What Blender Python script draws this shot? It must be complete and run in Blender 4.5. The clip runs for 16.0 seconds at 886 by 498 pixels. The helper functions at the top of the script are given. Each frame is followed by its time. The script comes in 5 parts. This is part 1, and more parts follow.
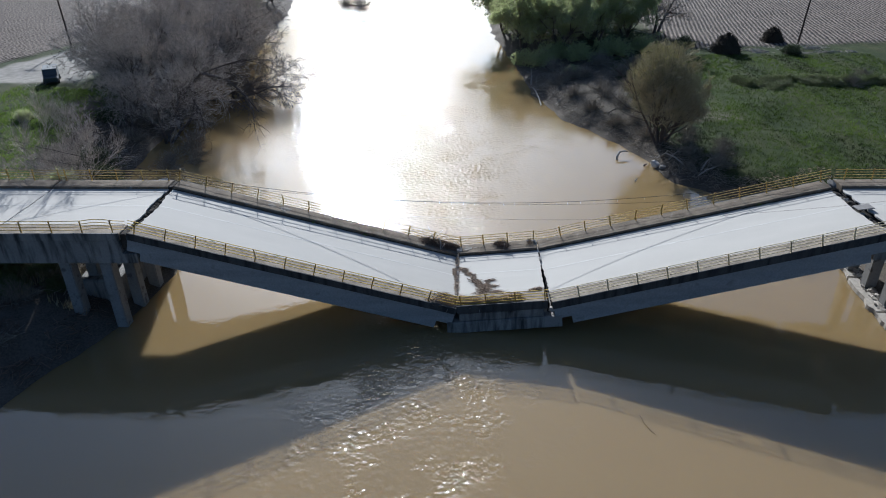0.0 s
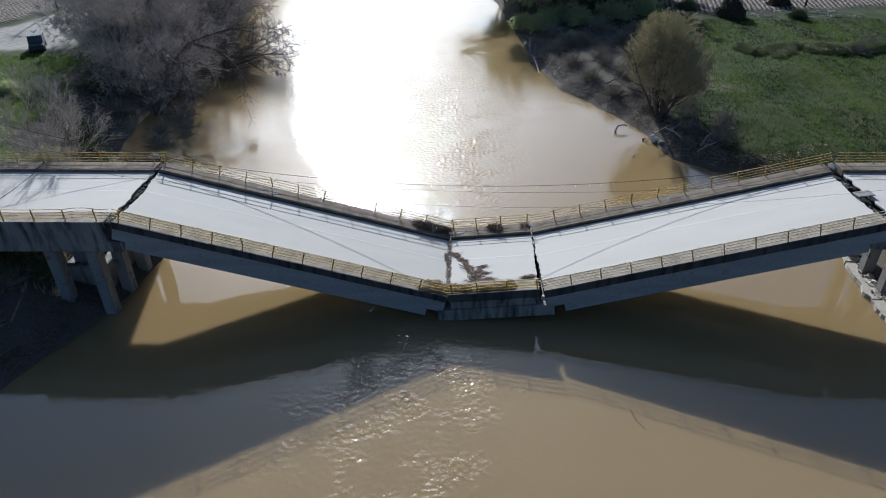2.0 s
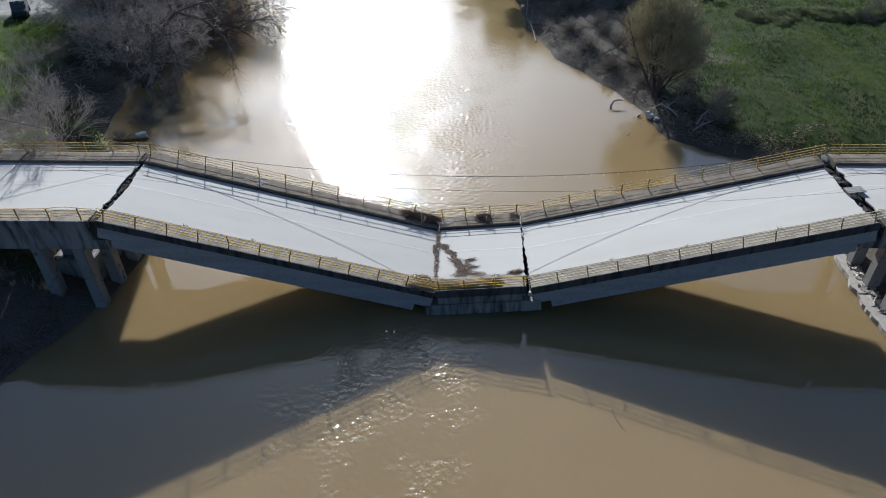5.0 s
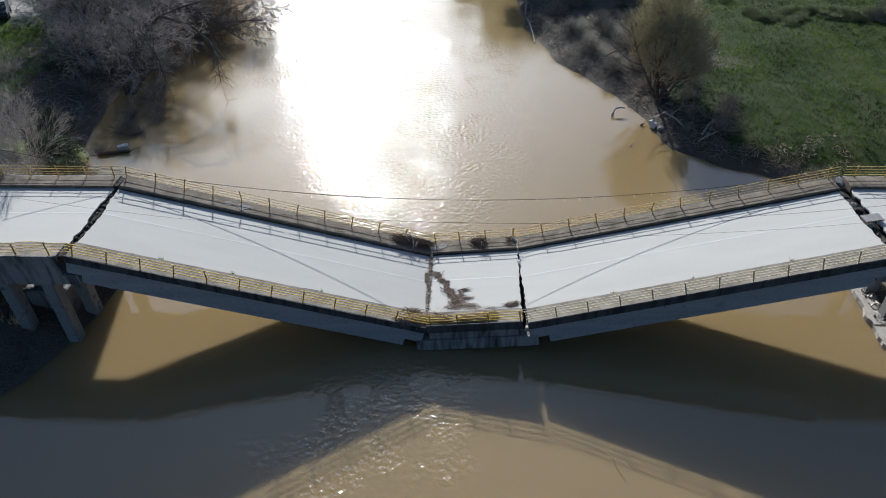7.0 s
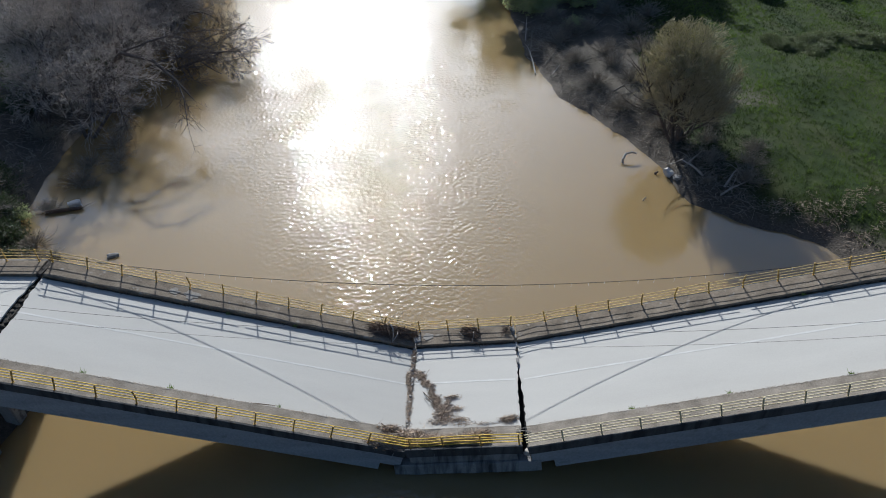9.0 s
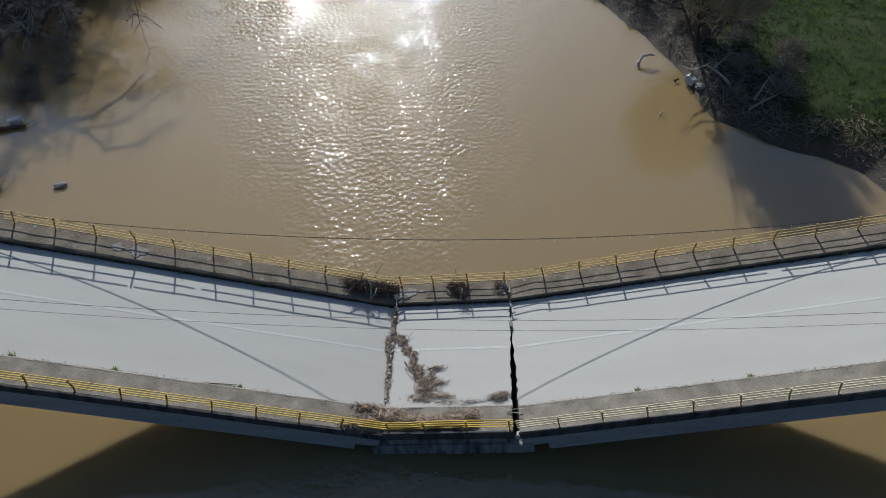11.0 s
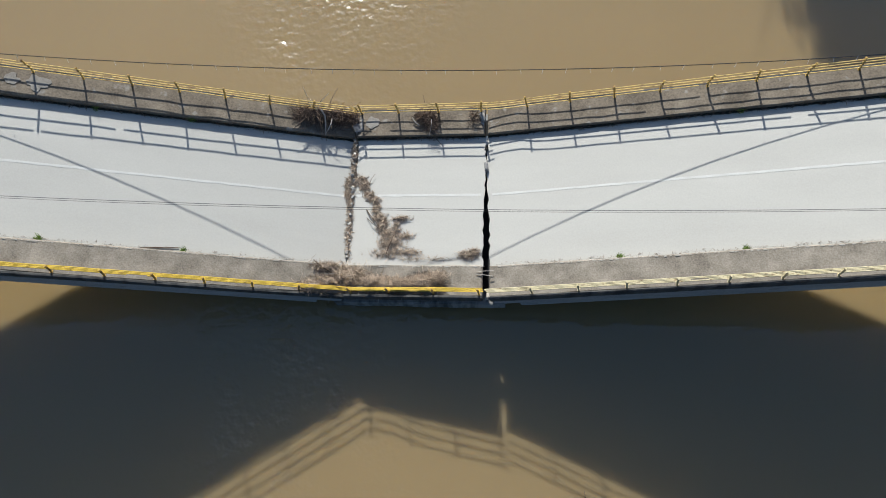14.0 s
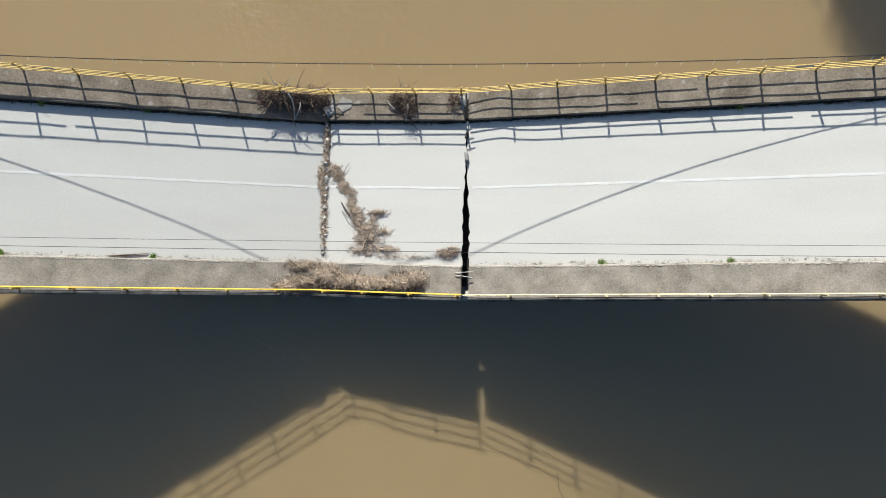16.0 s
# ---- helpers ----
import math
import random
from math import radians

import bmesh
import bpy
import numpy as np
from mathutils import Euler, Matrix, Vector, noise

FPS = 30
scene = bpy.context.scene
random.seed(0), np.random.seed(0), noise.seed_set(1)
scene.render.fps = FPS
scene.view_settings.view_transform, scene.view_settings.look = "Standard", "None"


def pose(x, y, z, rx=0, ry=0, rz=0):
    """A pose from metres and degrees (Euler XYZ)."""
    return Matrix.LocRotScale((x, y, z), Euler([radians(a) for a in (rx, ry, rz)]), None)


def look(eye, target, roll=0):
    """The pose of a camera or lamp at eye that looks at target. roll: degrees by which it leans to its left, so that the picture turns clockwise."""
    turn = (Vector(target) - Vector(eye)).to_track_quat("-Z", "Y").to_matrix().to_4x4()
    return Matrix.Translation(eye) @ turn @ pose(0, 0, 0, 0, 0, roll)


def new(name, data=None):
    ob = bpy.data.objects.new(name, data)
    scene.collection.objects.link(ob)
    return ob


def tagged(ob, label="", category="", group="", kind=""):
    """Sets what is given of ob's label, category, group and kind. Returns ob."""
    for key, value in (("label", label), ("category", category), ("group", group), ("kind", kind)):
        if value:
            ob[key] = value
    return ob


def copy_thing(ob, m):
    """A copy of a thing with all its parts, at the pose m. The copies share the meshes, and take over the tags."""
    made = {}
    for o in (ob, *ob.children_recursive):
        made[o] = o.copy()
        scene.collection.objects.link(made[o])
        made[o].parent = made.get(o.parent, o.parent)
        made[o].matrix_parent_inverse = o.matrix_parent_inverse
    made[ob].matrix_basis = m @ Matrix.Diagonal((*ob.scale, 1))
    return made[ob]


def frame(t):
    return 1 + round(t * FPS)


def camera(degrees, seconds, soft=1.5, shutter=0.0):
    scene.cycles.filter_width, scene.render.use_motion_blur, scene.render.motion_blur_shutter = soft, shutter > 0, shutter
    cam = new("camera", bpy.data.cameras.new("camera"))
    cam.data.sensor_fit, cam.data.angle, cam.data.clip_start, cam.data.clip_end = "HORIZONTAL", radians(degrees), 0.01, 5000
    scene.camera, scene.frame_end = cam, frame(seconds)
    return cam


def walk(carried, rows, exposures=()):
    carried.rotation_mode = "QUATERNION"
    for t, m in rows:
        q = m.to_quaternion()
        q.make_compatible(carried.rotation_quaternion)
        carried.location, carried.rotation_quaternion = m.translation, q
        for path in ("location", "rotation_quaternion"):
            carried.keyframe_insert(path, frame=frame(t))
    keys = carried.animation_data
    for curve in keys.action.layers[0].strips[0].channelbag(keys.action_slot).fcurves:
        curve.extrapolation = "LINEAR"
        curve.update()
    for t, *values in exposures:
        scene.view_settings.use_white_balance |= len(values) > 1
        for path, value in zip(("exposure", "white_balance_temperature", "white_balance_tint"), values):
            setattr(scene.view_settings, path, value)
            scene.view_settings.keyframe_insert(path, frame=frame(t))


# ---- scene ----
cam = camera(67.8, 16.0, soft=1.0)
PATH = [
    (0, (-1.816, -44.588, 26.644), (-1.911, -42.832, 25.692), -0.7),
    (0.5, (-1.677, -44.113, 26.968), (-1.772, -42.371, 25.989), -0.7),
    (1, (-1.562, -43.664, 27.374), (-1.656, -41.94, 26.365), -0.7),
    (1.5, (-1.42, -43.279, 27.663), (-1.514, -41.57, 26.627), -0.7),
    (2, (-1.259, -42.907, 27.975), (-1.353, -41.215, 26.913), -0.7),
    (2.5, (-1.14, -42.594, 28.191), (-1.233, -40.918, 27.104), -0.7),
    (3, (-0.984, -42.269, 28.479), (-1.078, -40.609, 27.368), -0.7),
    (3.5, (-0.878, -41.987, 28.925), (-0.971, -40.341, 27.792), -0.7),
    (4, (-0.707, -41.638, 29.51), (-0.801, -40.005, 28.359), -0.7),
    (6.5, (-0.105, -38.728, 31.354), (-0.197, -37.152, 30.126), -0.8),
    (7, (-0.006, -37.192, 31.372), (-0.101, -35.614, 30.148), -1.0),
    (7.5, (0.069, -35.235, 31.379), (-0.025, -33.651, 30.162), -1.0),
    (8, (0.271, -32.973, 31.335), (0.173, -31.381, 30.128), -1.2),
    (8.5, (0.481, -30.551, 31.251), (0.379, -28.954, 30.052), -1.4),
    (11, (1.351, -21.248, 30.783), (1.244, -19.924, 29.289), -2.3),
    (11.5, (1.458, -19.884, 30.752), (1.358, -18.715, 29.132), -2.5),
    (12, (1.621, -18.631, 30.651), (1.53, -17.617, 28.93), -2.7),
    (12.5, (1.895, -17.269, 30.618), (1.804, -16.379, 28.829), -3.3),
    (13, (2.13, -15.962, 30.468), (2.042, -15.18, 28.629), -4.0),
    (13.5, (2.157, -14.454, 30.507), (2.084, -13.798, 28.619), -3.9),
    (14, (2.284, -13.212, 30.403), (2.218, -12.664, 28.48), -4.4),
    (14.5, (2.404, -11.648, 30.462), (2.347, -11.227, 28.508), -5.3),
    (15, (2.529, -10.036, 30.523), (2.478, -9.739, 28.546), -7.3),
    (15.5, (2.634, -8.329, 30.607), (2.59, -8.156, 28.615), -12.0),
    (16, (2.774, -6.463, 30.689), (2.738, -6.377, 28.691), -20.5),
]
walk(cam, [(t, look(eye, target, roll)) for t, eye, target, roll in PATH], ((0.0, 0.66, 5780, 8), (4.0, 0.69, 5780, 8), (7.0, 0.75, 5900, 7), (8.5, 0.71, 5900, 7), (11.0, 0.37, 5950, 6), (12.5, 0.7, 6080, 5), (14.0, 0.97, 6230, 5), (16.0, 1.18, 6320, 5)))

# World, sun and exposure -------------------------------------------------
SUN_TO = Vector((-0.436, 2.12, 1.0)).normalized()
world = bpy.data.worlds.new("sky")
scene.world = world
world.use_nodes = True
wn = world.node_tree.nodes
wn.clear()
w_out, w_bg, w_sky = wn.new("ShaderNodeOutputWorld"), wn.new("ShaderNodeBackground"), wn.new("ShaderNodeTexSky")
w_sky.sky_type, w_sky.sun_disc = "NISHITA", False
w_sky.sun_elevation = math.asin(SUN_TO.z)
w_sky.sun_rotation = math.atan2(SUN_TO.x, SUN_TO.y)
w_sky.dust_density, w_sky.ozone_density = 3.2, 5.5
w_bg.inputs["Strength"].default_value = 0.068
world.node_tree.links.new(w_sky.outputs[0], w_bg.inputs[0])
world.node_tree.links.new(w_bg.outputs[0], w_out.inputs[0])
sun_data = bpy.data.lights.new("sun", "SUN")
sun_data.energy, sun_data.angle, sun_data.color = 4.9, radians(0.55), (1.0, 0.98, 0.955)
sun = new("sun", sun_data)
sun.matrix_world = look(SUN_TO * 80, (0, 0, 0))


# Materials ---------------------------------------------------------------
def mat(name, base, dark, scale=1.0, rough=0.8, metal=0.0, bump=0.02, fine=12.0, blotch=0.5, stain=None, amount=0.4, glow=0.0, stretch=None, sticks_vary=False):
    """A surface with variation at two scales, a grain bump and, if asked for, stains of another colour."""
    m = bpy.data.materials.new(name)
    m.use_nodes = True
    nt = m.node_tree
    bs = nt.nodes["Principled BSDF"]
    bs.inputs["Roughness"].default_value, bs.inputs["Metallic"].default_value = rough, metal
    bs.inputs["Specular IOR Level"].default_value = 0.12 if rough > 0.86 else 0.4
    geo = nt.nodes.new("ShaderNodeNewGeometry")
    large, small = noise_node(nt, geo, scale, 4, stretch), noise_node(nt, geo, scale * fine, 5)
    ramp = nt.nodes.new("ShaderNodeValToRGB")
    ramp.color_ramp.elements[0].position, ramp.color_ramp.elements[1].position = 0.5 - blotch / 2, 0.5 + blotch / 2
    ramp.color_ramp.elements[0].color, ramp.color_ramp.elements[1].color = (*dark, 1), (*base, 1)
    mixv = nt.nodes.new("ShaderNodeMix")
    mixv.data_type, mixv.inputs[0].default_value = "FLOAT", 0.45
    nt.links.new(geo.outputs["Random Per Island"] if sticks_vary else large.outputs[0], mixv.inputs[2])
    nt.links.new(small.outputs[0], mixv.inputs[3])
    nt.links.new(mixv.outputs[0], ramp.inputs[0])
    out = ramp.outputs[0]
    if stain:
        sp = noise_node(nt, geo, scale * 2.3, 6)
        sr = nt.nodes.new("ShaderNodeValToRGB")
        sr.color_ramp.elements[0].position, sr.color_ramp.elements[1].position = 0.62 - amount * 0.3, 0.72 - amount * 0.2
        mx = nt.nodes.new("ShaderNodeMix")
        mx.data_type = "RGBA"
        mx.inputs[7].default_value = (*stain, 1)
        nt.links.new(sp.outputs[0], sr.inputs[0])
        nt.links.new(sr.outputs[0], mx.inputs[0])
        nt.links.new(out, mx.inputs[6])
        out = mx.outputs[2]
    nt.links.new(out, bs.inputs["Base Color"])
    if glow:
        tr, ms, mo = nt.nodes.new("ShaderNodeBsdfTranslucent"), nt.nodes.new("ShaderNodeMixShader"), nt.nodes["Material Output"]
        nt.links.new(out, tr.inputs[0])
        ms.inputs[0].default_value = glow
        nt.links.new(bs.outputs[0], ms.inputs[1])
        nt.links.new(tr.outputs[0], ms.inputs[2])
        nt.links.new(ms.outputs[0], mo.inputs[0])
    if bump:
        bp = nt.nodes.new("ShaderNodeBump")
        bp.inputs["Strength"].default_value, bp.inputs["Distance"].default_value = 0.6, bump
        nt.links.new(small.outputs[0], bp.inputs["Height"])
        nt.links.new(bp.outputs[0], bs.inputs["Normal"])
    return m


def noise_node(nt, geo, scale, detail, stretch=None):
    n = nt.nodes.new("ShaderNodeTexNoise")
    n.inputs["Scale"].default_value, n.inputs["Detail"].default_value = scale, detail
    if stretch:
        mp = nt.nodes.new("ShaderNodeMapping")
        mp.inputs["Scale"].default_value = stretch
        nt.links.new(geo.outputs["Position"], mp.inputs[0])
        nt.links.new(mp.outputs[0], n.inputs["Vector"])
    else:
        nt.links.new(geo.outputs["Position"], n.inputs["Vector"])
    return n


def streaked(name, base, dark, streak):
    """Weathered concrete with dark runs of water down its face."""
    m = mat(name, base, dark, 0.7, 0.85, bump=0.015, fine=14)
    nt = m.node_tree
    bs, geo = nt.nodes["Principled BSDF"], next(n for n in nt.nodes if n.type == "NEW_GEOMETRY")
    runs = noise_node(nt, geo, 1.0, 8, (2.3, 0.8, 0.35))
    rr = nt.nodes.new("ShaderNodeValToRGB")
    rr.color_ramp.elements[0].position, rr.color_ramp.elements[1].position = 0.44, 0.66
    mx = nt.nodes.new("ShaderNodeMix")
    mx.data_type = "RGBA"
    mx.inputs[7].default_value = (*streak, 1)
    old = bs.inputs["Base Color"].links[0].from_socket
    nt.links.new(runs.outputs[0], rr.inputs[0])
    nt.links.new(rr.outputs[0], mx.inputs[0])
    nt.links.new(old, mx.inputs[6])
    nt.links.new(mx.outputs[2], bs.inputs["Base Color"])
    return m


def water_material():
    m = bpy.data.materials.new("river_water")
    m.use_nodes = True
    nt = m.node_tree
    bs = nt.nodes["Principled BSDF"]
    # silt lights the water from within; the rippled surface lies over it as a clear coat
    bs.inputs["Specular IOR Level"].default_value, bs.inputs["Roughness"].default_value = 0.0, 1.0
    bs.inputs["Coat Weight"].default_value, bs.inputs["Coat IOR"].default_value, bs.inputs["Coat Roughness"].default_value = 1.0, 1.66, 0.03
    bs.subsurface_method = "BURLEY"
    bs.inputs["Subsurface Weight"].default_value, bs.inputs["Subsurface Scale"].default_value = 1.0, 0.85
    bs.inputs["Subsurface Radius"].default_value = (1.0, 0.85, 0.6)
    geo = nt.nodes.new("ShaderNodeNewGeometry")
    tone = noise_node(nt, geo, 0.05, 4)
    ramp = nt.nodes.new("ShaderNodeValToRGB")
    ramp.color_ramp.elements[0].color, ramp.color_ramp.elements[1].color = (0.168, 0.112, 0.047, 1), (0.205, 0.141, 0.065, 1)
    nt.links.new(tone.outputs[0], ramp.inputs[0])
    nt.links.new(ramp.outputs[0], bs.inputs["Base Color"])
    # light that has wandered some metres through the silt
    deep, both = nt.nodes.new("ShaderNodeSubsurfaceScattering"), nt.nodes.new("ShaderNodeAddShader")
    deep.falloff = "BURLEY"
    deep.inputs["Color"].default_value = (0.03, 0.0235, 0.0135, 1)
    deep.inputs["Scale"].default_value = 4.0
    deep.inputs["Radius"].default_value = (1.0, 0.85, 0.6)
    nt.links.new(bs.outputs[0], both.inputs[0])
    nt.links.new(deep.outputs[0], both.inputs[1])
    nt.links.new(both.outputs[0], nt.nodes["Material Output"].inputs[0])
    swell, ripple, chop = noise_node(nt, geo, 0.5, 2, (1.0, 0.8, 1.0)), noise_node(nt, geo, 2.8, 0, (1.0, 1.0, 1.0)), noise_node(nt, geo, 6.5, 0)
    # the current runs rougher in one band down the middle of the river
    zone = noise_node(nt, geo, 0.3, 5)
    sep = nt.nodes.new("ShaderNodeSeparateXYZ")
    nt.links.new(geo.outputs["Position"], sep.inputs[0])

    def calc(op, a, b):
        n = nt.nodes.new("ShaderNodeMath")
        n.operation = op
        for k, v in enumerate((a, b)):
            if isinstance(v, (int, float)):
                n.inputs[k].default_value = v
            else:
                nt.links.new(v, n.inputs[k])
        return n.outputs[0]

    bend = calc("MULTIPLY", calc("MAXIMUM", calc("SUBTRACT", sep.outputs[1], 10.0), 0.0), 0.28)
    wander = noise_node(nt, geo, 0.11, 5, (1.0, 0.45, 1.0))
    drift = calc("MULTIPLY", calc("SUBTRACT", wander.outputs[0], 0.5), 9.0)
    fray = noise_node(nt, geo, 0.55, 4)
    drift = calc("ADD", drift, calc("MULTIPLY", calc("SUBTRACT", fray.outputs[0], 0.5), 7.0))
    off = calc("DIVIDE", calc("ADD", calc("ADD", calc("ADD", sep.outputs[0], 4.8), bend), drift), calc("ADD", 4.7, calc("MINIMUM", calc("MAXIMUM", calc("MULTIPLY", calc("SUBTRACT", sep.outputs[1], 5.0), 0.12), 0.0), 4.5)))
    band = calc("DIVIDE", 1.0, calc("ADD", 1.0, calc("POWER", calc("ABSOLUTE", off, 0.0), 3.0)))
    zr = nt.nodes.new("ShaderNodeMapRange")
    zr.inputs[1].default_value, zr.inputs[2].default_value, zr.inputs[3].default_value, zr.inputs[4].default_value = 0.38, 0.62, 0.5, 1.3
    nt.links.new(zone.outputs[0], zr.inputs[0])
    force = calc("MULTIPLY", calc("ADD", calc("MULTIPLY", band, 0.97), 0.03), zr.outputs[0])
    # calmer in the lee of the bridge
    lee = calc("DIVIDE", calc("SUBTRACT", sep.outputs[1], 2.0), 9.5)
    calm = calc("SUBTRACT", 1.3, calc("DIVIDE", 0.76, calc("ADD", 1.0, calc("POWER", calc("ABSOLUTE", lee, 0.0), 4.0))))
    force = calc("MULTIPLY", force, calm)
    # downstream of the bridge only scattered gusts roughen it
    gust, gr = noise_node(nt, geo, 0.42, 3), nt.nodes.new("ShaderNodeMapRange")
    gr.inputs[1].default_value, gr.inputs[2].default_value, gr.inputs[3].default_value, gr.inputs[4].default_value = 0.46, 0.58, 0.85, 0.0
    nt.links.new(gust.outputs[0], gr.inputs[0])
    down = calc("MINIMUM", calc("MAXIMUM", calc("MULTIPLY", calc("ADD", sep.outputs[1], 7.0), -0.25), 0.0), 1.0)
    force = calc("MULTIPLY", force, calc("SUBTRACT", 1.0, calc("MULTIPLY", down, gr.outputs[0])))
    last = None
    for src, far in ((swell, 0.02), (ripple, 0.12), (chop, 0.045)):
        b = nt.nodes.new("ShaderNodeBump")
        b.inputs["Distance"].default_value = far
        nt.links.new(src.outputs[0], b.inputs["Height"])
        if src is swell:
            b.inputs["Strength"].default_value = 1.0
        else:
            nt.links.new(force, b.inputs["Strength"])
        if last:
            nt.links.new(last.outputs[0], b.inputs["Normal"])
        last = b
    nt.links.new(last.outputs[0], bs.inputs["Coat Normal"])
    return m


def ground_material():
    """Grass with bare earth at the water's edge, ploughed fields with furrows further out."""
    m = bpy.data.materials.new("river_land")
    m.use_nodes = True
    nt = m.node_tree
    L = nt.links.new
    bs = nt.nodes["Principled BSDF"]
    bs.inputs["Roughness"].default_value, bs.inputs["Specular IOR Level"].default_value = 0.95, 0.08
    geo = nt.nodes.new("ShaderNodeNewGeometry")

    def ramp(src, p0, c0, p1, c1):
        r = nt.nodes.new("ShaderNodeValToRGB")
        r.color_ramp.elements[0].position, r.color_ramp.elements[1].position = p0, p1
        r.color_ramp.elements[0].color, r.color_ramp.elements[1].color = (*c0, 1), (*c1, 1)
        L(src, r.inputs[0])
        return r.outputs[0]

    def mix(fac, a, b):
        x = nt.nodes.new("ShaderNodeMix")
        x.data_type = "RGBA"
        L(fac, x.inputs[0])
        L(a, x.inputs[6])
        L(b, x.inputs[7])
        return x.outputs[2]

    large, mid, fine = noise_node(nt, geo, 0.12, 4), noise_node(nt, geo, 0.9, 5), noise_node(nt, geo, 7.0, 4)
    grass = mix(large.outputs[0], ramp(mid.outputs[0], 0.35, (0.011, 0.02, 0.006), 0.7, (0.038, 0.055, 0.014)),
                ramp(fine.outputs[0], 0.3, (0.012, 0.022, 0.006), 0.75, (0.034, 0.05, 0.012)))
    broad = noise_node(nt, geo, 0.5, 5, (0.7, 0.16, 1.0))
    dry = ramp(fine.outputs[0], 0.3, (0.045, 0.045, 0.018), 0.75, (0.11, 0.095, 0.045))
    pick = ramp(broad.outputs[0], 0.45, (0, 0, 0), 0.68, (0.35, 0.35, 0.35))
    grass = mix(pick, grass, dry)
    earth = mix(mid.outputs[0], ramp(fine.outputs[0], 0.3, (0.035, 0.029, 0.022), 0.7, (0.13, 0.108, 0.085)),
                ramp(large.outputs[0], 0.3, (0.055, 0.046, 0.037), 0.7, (0.155, 0.132, 0.108)))
    wet = nt.nodes.new("ShaderNodeAttribute")
    wet.attribute_name = "earth"
    col = mix(wet.outputs["Fac"], grass, earth)
    row = nt.nodes.new("ShaderNodeTexWave")
    row.inputs["Scale"].default_value, row.inputs["Distortion"].default_value = 0.4, 2.4
    row.inputs["Detail"].default_value, row.inputs["Detail Scale"].default_value = 4.0, 2.5
    mp = nt.nodes.new("ShaderNodeMapping")
    mp.inputs["Rotation"].default_value = (0, 0, radians(11))
    L(geo.outputs["Position"], mp.inputs[0])
    L(mp.outputs[0], row.inputs["Vector"])
    furrow = mix(mid.outputs[0], ramp(row.outputs[1], 0.1, (0.035, 0.028, 0.023), 0.9, (0.23, 0.19, 0.162)),
                 ramp(row.outputs[1], 0.2, (0.06, 0.049, 0.04), 0.8, (0.2, 0.167, 0.142)))
    fld = nt.nodes.new("ShaderNodeAttribute")
    fld.attribute_name = "field"
    col = mix(fld.outputs["Fac"], col, furrow)
    trk = nt.nodes.new("ShaderNodeAttribute")
    trk.attribute_name = "track"
    col = mix(trk.outputs["Fac"], col, ramp(mid.outputs[0], 0.3, (0.2, 0.185, 0.16), 0.7, (0.3, 0.28, 0.25)))
    L(col, bs.inputs["Base Color"])
    b1 = nt.nodes.new("ShaderNodeBump")
    b1.inputs["Distance"].default_value = 0.05
    L(fine.outputs[0], b1.inputs["Height"])
    fm = nt.nodes.new("ShaderNodeMath")
    fm.operation = "MULTIPLY"
    L(row.outputs[1], fm.inputs[0])
    L(fld.outputs["Fac"], fm.inputs[1])
    b2 = nt.nodes.new("ShaderNodeBump")
    b2.inputs["Distance"].default_value = 0.16
    L(fm.outputs[0], b2.inputs["Height"])
    L(b1.outputs[0], b2.inputs["Normal"])
    clod, cm, b3 = noise_node(nt, geo, 1.7, 3), nt.nodes.new("ShaderNodeMath"), nt.nodes.new("ShaderNodeBump")
    cm.operation = "MULTIPLY"
    L(clod.outputs[0], cm.inputs[0])
    L(fld.outputs["Fac"], cm.inputs[1])
    b3.inputs["Distance"].default_value = 0.5
    L(cm.outputs[0], b3.inputs["Height"])
    L(b2.outputs[0], b3.inputs["Normal"])
    L(b3.outputs[0], bs.inputs["Normal"])
    return m


ASPHALT = mat("silted_asphalt", (0.452, 0.425, 0.376), (0.356, 0.332, 0.293), 0.5, 0.85, bump=0.002, fine=30, blotch=0.6, stretch=(0.22, 1.5, 1.0))
LINE = mat("worn_white_line", (0.54, 0.52, 0.48), (0.41, 0.39, 0.35), 1.5, 0.8, bump=0.003, fine=20)
WALKWAY = mat("mossy_concrete", (0.3, 0.26, 0.21), (0.12, 0.1, 0.078), 1.3, 0.9, bump=0.012, fine=12, blotch=0.35)
# far walkway: darker and browner than the near one
DARK_WALKWAY = mat("dark_walkway_concrete", (0.225, 0.183, 0.136), (0.075, 0.06, 0.045), 1.1, 0.92, bump=0.015, fine=11, blotch=0.35, stain=(0.24, 0.215, 0.185), amount=0.0)
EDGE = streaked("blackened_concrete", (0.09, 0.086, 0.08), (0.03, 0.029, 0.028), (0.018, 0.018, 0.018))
GIRDER = mat("grey_girder_concrete", (0.33, 0.325, 0.315), (0.19, 0.19, 0.19), 0.8, 0.85, bump=0.01, fine=10, blotch=0.4, stain=(0.2, 0.195, 0.19), amount=0.0, stretch=(0.25, 1.0, 2.0))
PIER = streaked("streaked_pier_concrete", (0.29, 0.274, 0.25), (0.15, 0.14, 0.127), (0.036, 0.034, 0.031))
TORN = mat("torn_dark_concrete", (0.075, 0.064, 0.053), (0.026, 0.023, 0.02), 3.0, 0.95, bump=0.03, fine=5)
COLUMN = mat("plain_column_concrete", (0.26, 0.252, 0.24), (0.15, 0.145, 0.136), 0.9, 0.88, bump=0.01, fine=9, stain=(0.11, 0.105, 0.098), amount=0.1, stretch=(1.0, 1.0, 0.4))
RUBBLE = mat("broken_concrete", (0.3, 0.285, 0.265), (0.14, 0.13, 0.12), 3.0, 0.95, bump=0.03, fine=6)
